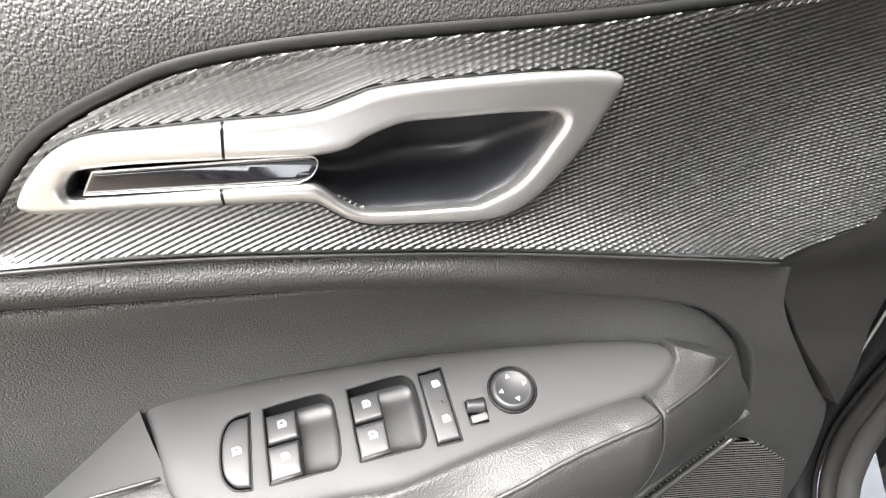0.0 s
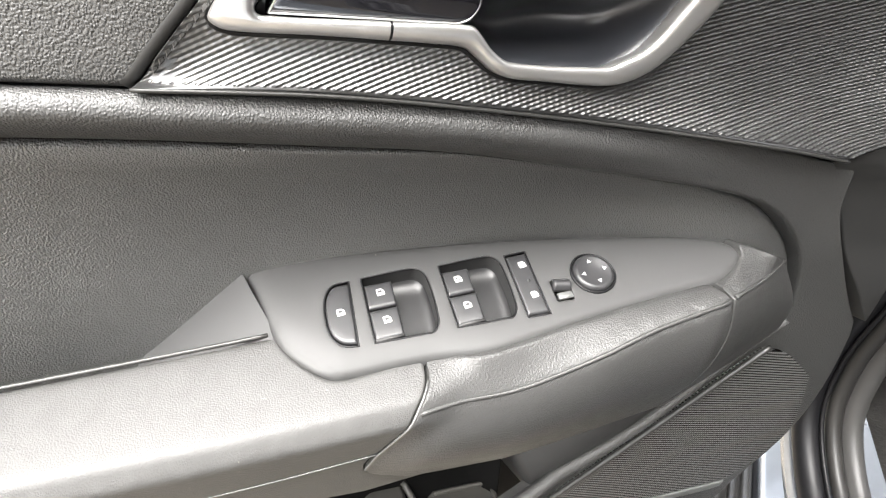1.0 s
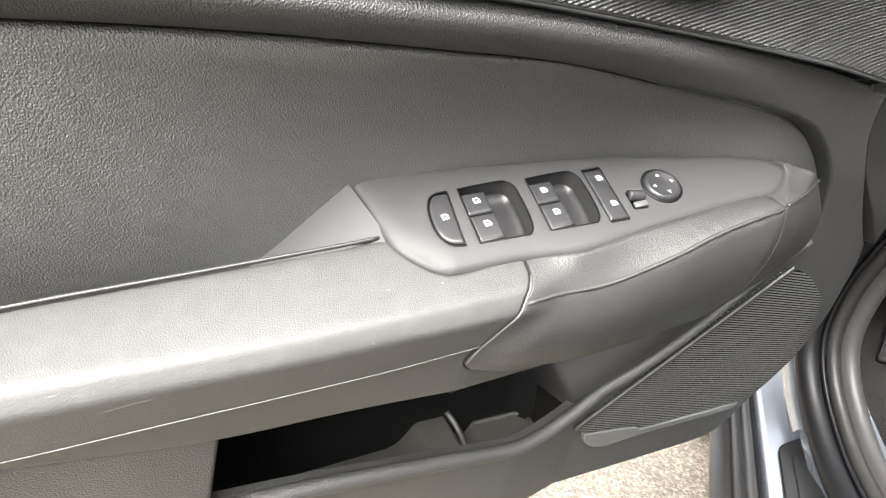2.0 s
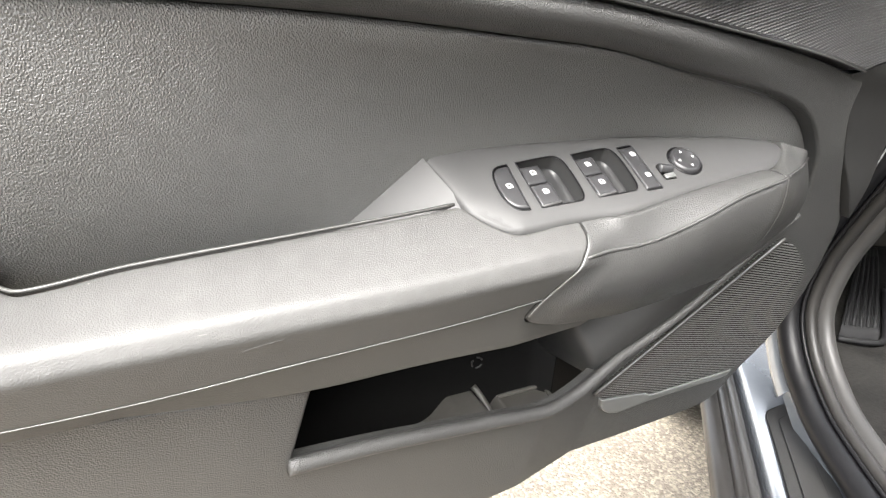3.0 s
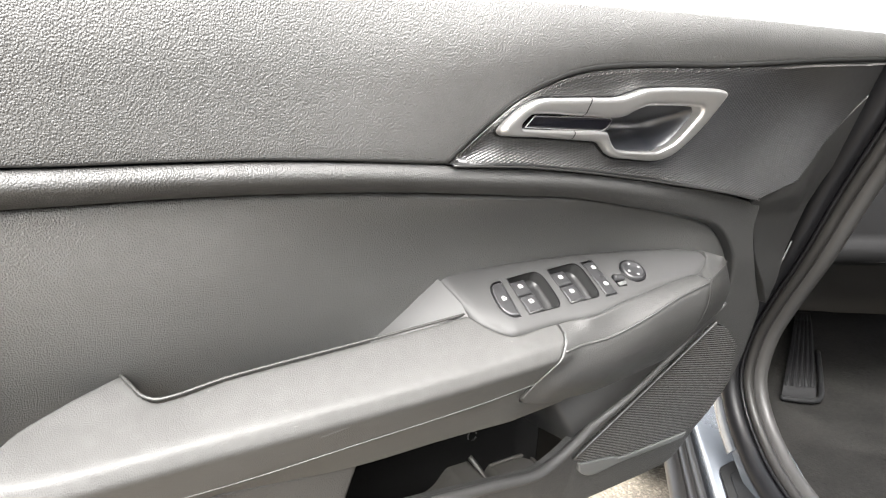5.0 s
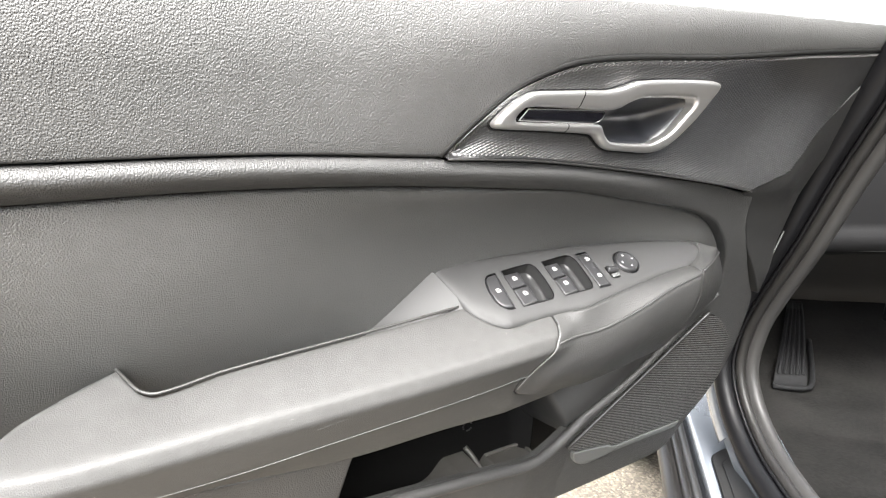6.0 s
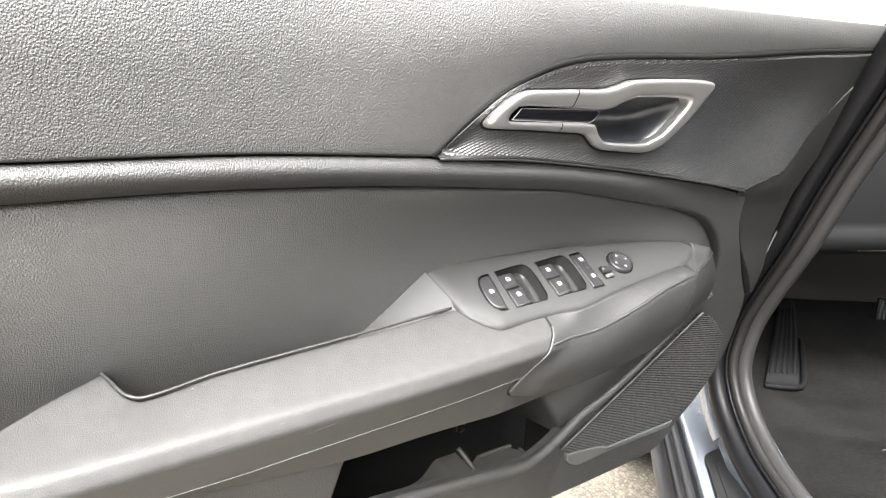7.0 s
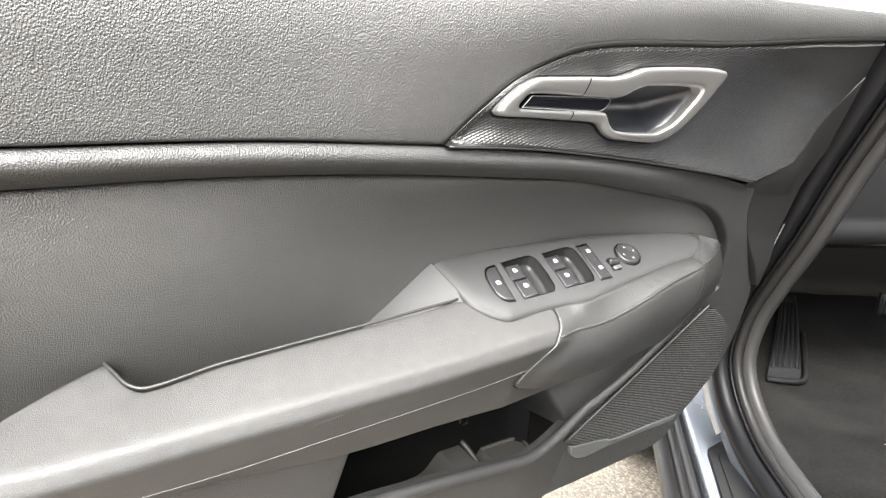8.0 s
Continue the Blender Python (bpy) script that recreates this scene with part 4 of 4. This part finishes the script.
rows = []
for i in range(161):
    x = -0.19 + 0.316 * i / 160
    y0, y1 = behind_lip(x), 0.413
    rows.append([Vector((x, y0 + (y1 - y0) * v / 12, pocket_floor(x))) for v in range(13)])
part("pocket_floor", loft(rows), TRAY, pocket, "moulded floor of the door pocket, coloured paler where lit")
part("tray_edge", tube(spline([(0.070, 0.409, 0.5565), (0.100, 0.409, 0.5585), (0.120, 0.408, 0.5595), (0.126, 0.402, 0.5595), (0.124, 0.385, 0.5590), (0.121, 0.365, 0.5585)], 0.005), 0.0024, 8), TRAY, pocket, "rounded moulded edge of the tray")
ridge = [(0.0405, 0.411, 0.5745), (0.045, 0.404, 0.5680), (0.049, 0.396, 0.5600), (0.051, 0.381, 0.5500), (0.050, 0.360, 0.5460)]
part("pocket_divider", tube(spline(ridge, 0.004), 0.0036, 10, squash=0.9), TRAY, pocket, "moulded bottle divider")
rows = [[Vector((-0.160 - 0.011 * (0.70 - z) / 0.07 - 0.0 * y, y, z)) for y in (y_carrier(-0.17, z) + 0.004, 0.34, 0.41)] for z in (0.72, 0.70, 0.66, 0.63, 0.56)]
part("pocket_side", loft(rows), INNER, pocket, "side wall of the pocket, its shade put into the black")
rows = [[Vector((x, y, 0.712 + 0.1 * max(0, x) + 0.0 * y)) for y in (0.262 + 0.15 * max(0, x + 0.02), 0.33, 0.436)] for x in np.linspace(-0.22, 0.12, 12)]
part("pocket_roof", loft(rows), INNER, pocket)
slope = [(0.035, 0.712, 1), (0.09, 0.732), (0.185, 0.742), (0.289, 0.79, 1), (0.285, 0.775), (0.262, 0.748), (0.2, 0.672), (0.138, 0.617), (0.088, 0.588, 1), (0.070, 0.60), (0.055, 0.66)]


def y_slope(x, z):
    t = (x - 0.10) * 0.66 - (z - 0.60) * 0.75
    away = max(0.0, -t)
    turn_in = lerp(z, [(0.59, 0.142), (0.641, 0.114), (0.70, 0.086)])
    return y_front(x, z) + 0.028 * smooth(0.0, 0.05, away) + 0.11 * smooth(turn_in + 0.003, turn_in - 0.022, x)


part("pocket_scoop", sheet(slope, y_slope, 0.005, 0.001, 0.0), COVER, pocket, "smooth scooped wall between armrest and speaker")
grille = [(0.1385, 0.5885, 1), (0.2, 0.6595), (0.284, 0.7555, 1), (0.310, 0.7475), (0.353, 0.7175, 1), (0.372, 0.672), (0.379, 0.640), (0.367, 0.608), (0.342, 0.579, 1), (0.28, 0.573), (0.222, 0.5685), (0.213, 0.573), (0.153, 0.5785, 1)]
speaker = part("speaker_grille", sheet(grille, lambda x, z: y_front(x, z) - 0.005, 0.006, 0.002, 0.008), GRILLE, door, "perforated black speaker grille")
base = [(0.151, 0.5775, 1), (0.212, 0.5722), (0.221, 0.5675), (0.28, 0.5722), (0.342, 0.578, 1), (0.338, 0.569), (0.28, 0.5625), (0.225, 0.5572), (0.187, 0.5498), (0.170, 0.5535), (0.157, 0.564)]
part("speaker_strip", sheet(base, lambda x, z: y_front(x, z) - 0.006, 0.004, 0.0018, 0.008, edge=0.002), STRIP, speaker, "pale grey strip under the grille")
part("speaker_rim", tube([(x, y_front(x, z) - 0.0058, z) for x, z in spline([(0.136, 0.590), (0.2, 0.662), (0.2835, 0.7575), (0.2845, 0.7575)], 0.008)], 0.0024, 8), PLAIN, speaker, "black rim of the grille")

# moulded recycling mark, three short curved bars
for k in range(3):
    q0 = 2 * math.pi * k / 3 + 0.4
    arc = [(0.0427 + 0.006 * math.cos(q0 + 0.25 * n), 0.4115, 0.6016 + 0.006 * math.sin(q0 + 0.25 * n)) for n in range(6)]
    part("moulded_mark", tube(arc, 0.0009, 6), STRIPDARK, pocket, "small raised moulding mark")
# a short pale scuff on the armrest's front
scuff = bmesh.new()
line = [(-0.2015, 0.7535), (-0.196, 0.7550), (-0.189, 0.7566), (-0.182, 0.7578)]
for p, q in zip(line, line[1:]):
    scuff.faces.new([scuff.verts.new((x, y_arm(x, z) - 0.0004, z + d)) for x, z, d in ((*p, -0.0002), (*q, -0.0001), (*q, 0.0001), (*p, 0.0002))])
part("scuff_mark", scuff, STRIP, armrest, "short pale scuff")

# ---- doorway of the car body ----
LINE = [(0.42, 1.26), (0.50, 1.13), (0.592, 0.988), (0.633, 0.924), (0.679, 0.842), (0.730, 0.764), (0.760, 0.706), (0.769, 0.640), (0.745, 0.590), (0.693, 0.553), (0.638, 0.537), (0.50, 0.520), (0.2, 0.505), (-0.6, 0.50)]
curve = spline(LINE, 0.015)


def swept(profile, a=0.0, b=1.0):
    """Carry a cross-section of (r, out) pairs along the doorway's line; out points away from the opening."""
    pts = curve[int(a * (len(curve) - 1)):int(b * (len(curve) - 1)) + 1]
    rows = []
    for i, p in enumerate(pts):
        t = pts[min(len(pts) - 1, i + 1)] - pts[max(0, i - 1)]
        t = t / np.linalg.norm(t)
        n = np.array([-t[1], t[0]])
        drift = 0.008 * smooth(0.66, 0.545, p[1])
        rows.append([car_point(p[0] + n[0] * o, r + drift, p[1] + n[1] * o) for r, o in profile])
    return rows


def round_profile(r0, o0, rad, n=14, squash=1.0):
    return [(r0 + rad * math.cos(2 * math.pi * k / n), o0 + rad * squash * math.sin(2 * math.pi * k / n)) for k in range(n + 1)]


part("door_seal", loft(swept(round_profile(0.408, 0.004, 0.0135))), RUBBER, car, "thick black rubber door seal")
part("seal_groove", loft(swept(round_profile(0.4155, -0.0105, 0.0022, 8))), RUBBER, car, "dark groove in the seal")
part("seal_lip", loft(swept(round_profile(0.426, -0.010, 0.007, 12))), GREYRUB, car, "worn grey inner lip of the seal")
part("pillar_trim", loft(swept([(0.431, -0.006), (0.435, -0.016), (0.441, -0.0195), (0.448, -0.0185), (0.452, -0.010), (0.456, 0.02), (0.459, 0.10)])), SILLTRIM, car, "grey plastic pillar and sill trim")
part("doorway_frame", loft(swept([(0.42, 0.01), (0.405, 0.016), (0.398, 0.028), (0.396, 0.040), (0.400, 0.047)], 0.27, 0.40)), PAINT, car, "silver painted doorway frame")
part("sill_flange", loft(swept([(0.42, 0.008), (0.417, 0.016), (0.416, 0.030), (0.416, 0.060)], 0.395, 1.0)), PAINT, car, "silver flange under the seal")
# hinge pillar: the shadow between door and body is put into black
part("pillar_flange", loft(swept([(0.42, 0.012), (0.436, 0.02), (0.456, 0.04), (0.470, 0.10), (0.480, 0.22)], 0.18, 0.275)), RUBBER, car, "hinge pillar coloured black for the shadow behind the door")
part("pillar_edge", loft(swept([(0.42, 0.012), (0.436, 0.02), (0.456, 0.04), (0.465, 0.10)], 0.155, 0.19)), RUBBER, car, "upper edge of the hinge pillar, coloured black for shadow")
# outer sill, running a little inwards towards the front
def sill(name, mat, prof, label, a=-0.6, e=1.1, n=20):
    rows = [[car_point(f, r + 0.26 * (f - 0.65), z) for r, z in prof] for f in np.linspace(a, e, n)]
    return part(name, loft(rows), mat, car, label)


sill("sill_cladding", CLAD, [(0.331, 0.474), (0.329, 0.480), (0.313, 0.480), (0.309, 0.474), (0.310, 0.46), (0.34, 0.43), (0.38, 0.40), (0.43, 0.25)], "dark plastic sill cladding")
sill("sill_step", CLAD, [(0.345, 0.474), (0.343, 0.481), (0.335, 0.481), (0.331, 0.474)], "second rib of the sill cladding")
sill("sill_strip", SILLTRIM, [(0.358, 0.474), (0.356, 0.482), (0.349, 0.482), (0.345, 0.474)], "inner rib of the sill cladding")
sill("sill_gap", RUBBER, [(0.366, 0.476), (0.363, 0.470), (0.358, 0.474)], "dark rubber gutter of the sill")
sill("sill_panel", PAINT, [(0.364, 0.466), (0.363, 0.486), (0.365, 0.492), (0.370, 0.495), (0.42, 0.498), (0.50, 0.498)], "silver painted sill panel")
OUTER_PLATE = ((0.774, 0.394), (0.758, 0.3795), (0.73, 0.377), (0.2, 0.377), (0.2, 0.428), (0.74, 0.428), (0.776, 0.424), (0.784, 0.410))
INNER_PLATE = ((0.750, 0.398), (0.742, 0.3915), (0.722, 0.390), (0.21, 0.390), (0.21, 0.415), (0.73, 0.415), (0.750, 0.412), (0.755, 0.405))
for path, lift, mat in ((OUTER_PLATE, 0.0, RUBBER), (tuple((f - 0.002, r + (0.0015 if r < 0.402 else -0.0015)) for f, r in OUTER_PLATE), 0.0012, COVER), (INNER_PLATE, 0.0014, RUBBER), (tuple((f - 0.002, r + (0.0012 if r < 0.402 else -0.0012)) for f, r in INNER_PLATE), 0.0026, COVER)):
    loop = spline(path, 0.006, True)
    bm = bmesh.new()
    low = [bm.verts.new(car_point(f, r + 0.26 * (f - 0.65), 0.4985 + lift - 0.004)) for f, r in loop]
    high = [bm.verts.new(car_point(f, r + 0.26 * (f - 0.65), 0.4985 + lift)) for f, r in loop]
    bm.faces.new(high)
    for k in range(len(loop)):
        bm.faces.new([low[k], low[(k + 1) % len(loop)], high[(k + 1) % len(loop)], high[k]])
    bmesh.ops.recalc_face_normals(bm, faces=bm.faces[:])
    part("scuff_plate", bm, mat, car, "black scuff plate set in the sill", True)

bolt_at = car_point(0.8025, 0.440, 0.8295)
part("hinge_bolt", lathe([(0.010, 0.0), (0.010, 0.004), (0.0065, 0.005), (0.0065, 0.010), (0.004, 0.011)], Matrix.Translation(bolt_at) @ Matrix((FWD, Vector((0, 0, 1)), -SIDE)).transposed().to_4x4(), 16), GREYRUB, car, "dark hinge bolt")
# footwell
def floor_z(f):
    return 0.43 + 0.09 * smooth(1.1, 1.6, f)


rows = []
for i in range(25):
    f = 0.2 + 1.40 * i / 24
    rows.append([car_point(f, 0.47 + 1.0 * k / 20, floor_z(f) + 0.006 * noise.noise(Vector((f * 9, k * 0.5, 0)))) for k in range(21)])
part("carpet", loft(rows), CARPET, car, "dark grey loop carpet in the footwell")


def rest_edge(f, u):
    """Across the footrest: u from 0 to 1 at the distance f."""
    left, right = 0.628 - 0.004 * (f - 1.16) / 0.35, 0.690 - 0.038 * (f - 1.16) / 0.35
    return car_point(f, f * (left + (right - left) * u), floor_z(f) + 0.022)


rows = [[rest_edge(f, u) for u in np.linspace(0, 1, 7)] for f in np.linspace(1.16, 1.52, 10)]
rows.insert(0, [p - Vector((0, 0, 0.03)) for p in rows[0]])
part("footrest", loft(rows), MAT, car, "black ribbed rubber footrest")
for k in range(5):
    u = 0.12 + 0.19 * k
    part("footrest_rib", tube([rest_edge(f, u) for f in np.linspace(1.18, 1.50, 8)], 0.0040, 6), MAT, car, "raised rubber rib")
part("mat_edge", tube(spline([tuple(rest_edge(1.155, 0.0) - Vector((0, 0, 0.015))), tuple(rest_edge(1.150, 0.6) - Vector((0, 0, 0.015))), tuple(rest_edge(1.155, 1.1) - Vector((0, 0, 0.015))), tuple(rest_edge(1.22, 1.22) - Vector((0, 0, 0.015))), tuple(rest_edge(1.35, 1.2) - Vector((0, 0, 0.015)))], 0.02), 0.006, 8), MAT, car, "black rubber mat edge")
rows = [[car_point(1.02 + 0.10 * r + o, r, z + 0.05 * (r - 0.5)) for r in np.linspace(0.5, 1.5, 9)] for z, o in ((0.735, 0.03), (0.737, 0.0), (0.75, -0.012), (0.775, -0.012), (0.785, 0.0), (0.80, 0.004), (0.92, 0.0), (1.03, 0.05))]
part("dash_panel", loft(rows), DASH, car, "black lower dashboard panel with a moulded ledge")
rows = [[car_point(f, r, 0.745 + 0.05 * (r - 0.5)) for r in np.linspace(0.5, 1.5, 5)] for f in (1.09, 1.65)]
part("dash_underside", loft(rows), CLAD, car)
rows = [[car_point(1.66, r, z) for r in np.linspace(0.4, 1.5, 5)] for z in (0.3, 1.03)]
part("firewall", loft(rows), CLAD, car)
pedal_at = car_point(1.45, 1.19, 0.545)
turn = Matrix((SIDE, Vector((0, 0, 1)).cross(SIDE), Vector((0, 0, 1)))).transposed().to_4x4()
part("pedal", block((0.05, 0.012, 0.06), Matrix.Translation(pedal_at) @ turn, 0.003), GREYRUB, car, "ribbed pedal")
for k in range(4):
    part("pedal_rib", block((0.005, 0.006, 0.052), Matrix.Translation(pedal_at) @ turn @ Matrix.Translation((-0.018 + 0.012 * k, -0.008, 0)), 0.001), STRIP, car, "pale pedal rib")

# the rest of the car, plain: roof, rear and far side, added to block light
rows = [[car_point(f, r, 1.62 - 0.06 * (2 * (r - 1.2) / 1.5) ** 2) for r in np.linspace(0.52, 1.9, 9)] for f in np.linspace(-2.2, 0.45, 12)]
part("roof", loft(rows), PAINT, car, "plain silver roof out of view, added to shade the doorway")
rows = [[car_point(f, 0.44 + 0.10 * smooth(1.0, 1.6, z), z) for z in (0.25, 0.6, 1.0, 1.3, 1.6)] for f in (-2.2, -1.2, -0.42)]
part("rear_side", loft(rows), CLAD, car, "plain dark rear side out of view, added to block light")
rows = [[car_point(f, 1.95, z) for z in (0.25, 0.8, 1.5)] for f in (-2.2, 0.0, 1.7)]
part("far_side", loft(rows), CLAD, car, "plain dark far side of the cabin, added to block light")
for f in (-1.55, 1.42):
    hub = Matrix.Translation(car_point(f, 0.56, FLOOR + 0.30)) @ Matrix((FWD, Vector((0, 0, 1)), FWD.cross(Vector((0, 0, 1))))).transposed().to_4x4()
    part("tyre", lathe([(0.18, -0.10), (0.28, -0.10), (0.30, -0.07), (0.30, 0.07), (0.28, 0.10), (0.18, 0.10)], hub, 36), RUBBER, car, "black tyre")

# unseen dark screen where the seat would be, added to block light
rows = [[car_point(f, 0.66 + 0.05 * (z - 0.45), z) for z in (0.45, 0.8, 1.25)] for f in (-0.42, 0.0, 0.30)]
part("cabin_light_block", loft(rows), CLAD, car, "plain dark screen in the cabin, added to block light")

# a scrap of lint on the carpet
c = car_point(0.90, 0.79, 0.4445)
lint = part("lint", tube([c + Vector((0.006 * n * math.cos(-0.8), 0.006 * n * math.sin(-0.8) + 0.002 * (n % 2), 0.001 * (n % 2))) for n in range(4)], 0.0005, 5), WHITE, None)
tagged(lint, "small curled scrap of white lint on the carpet", "lint")
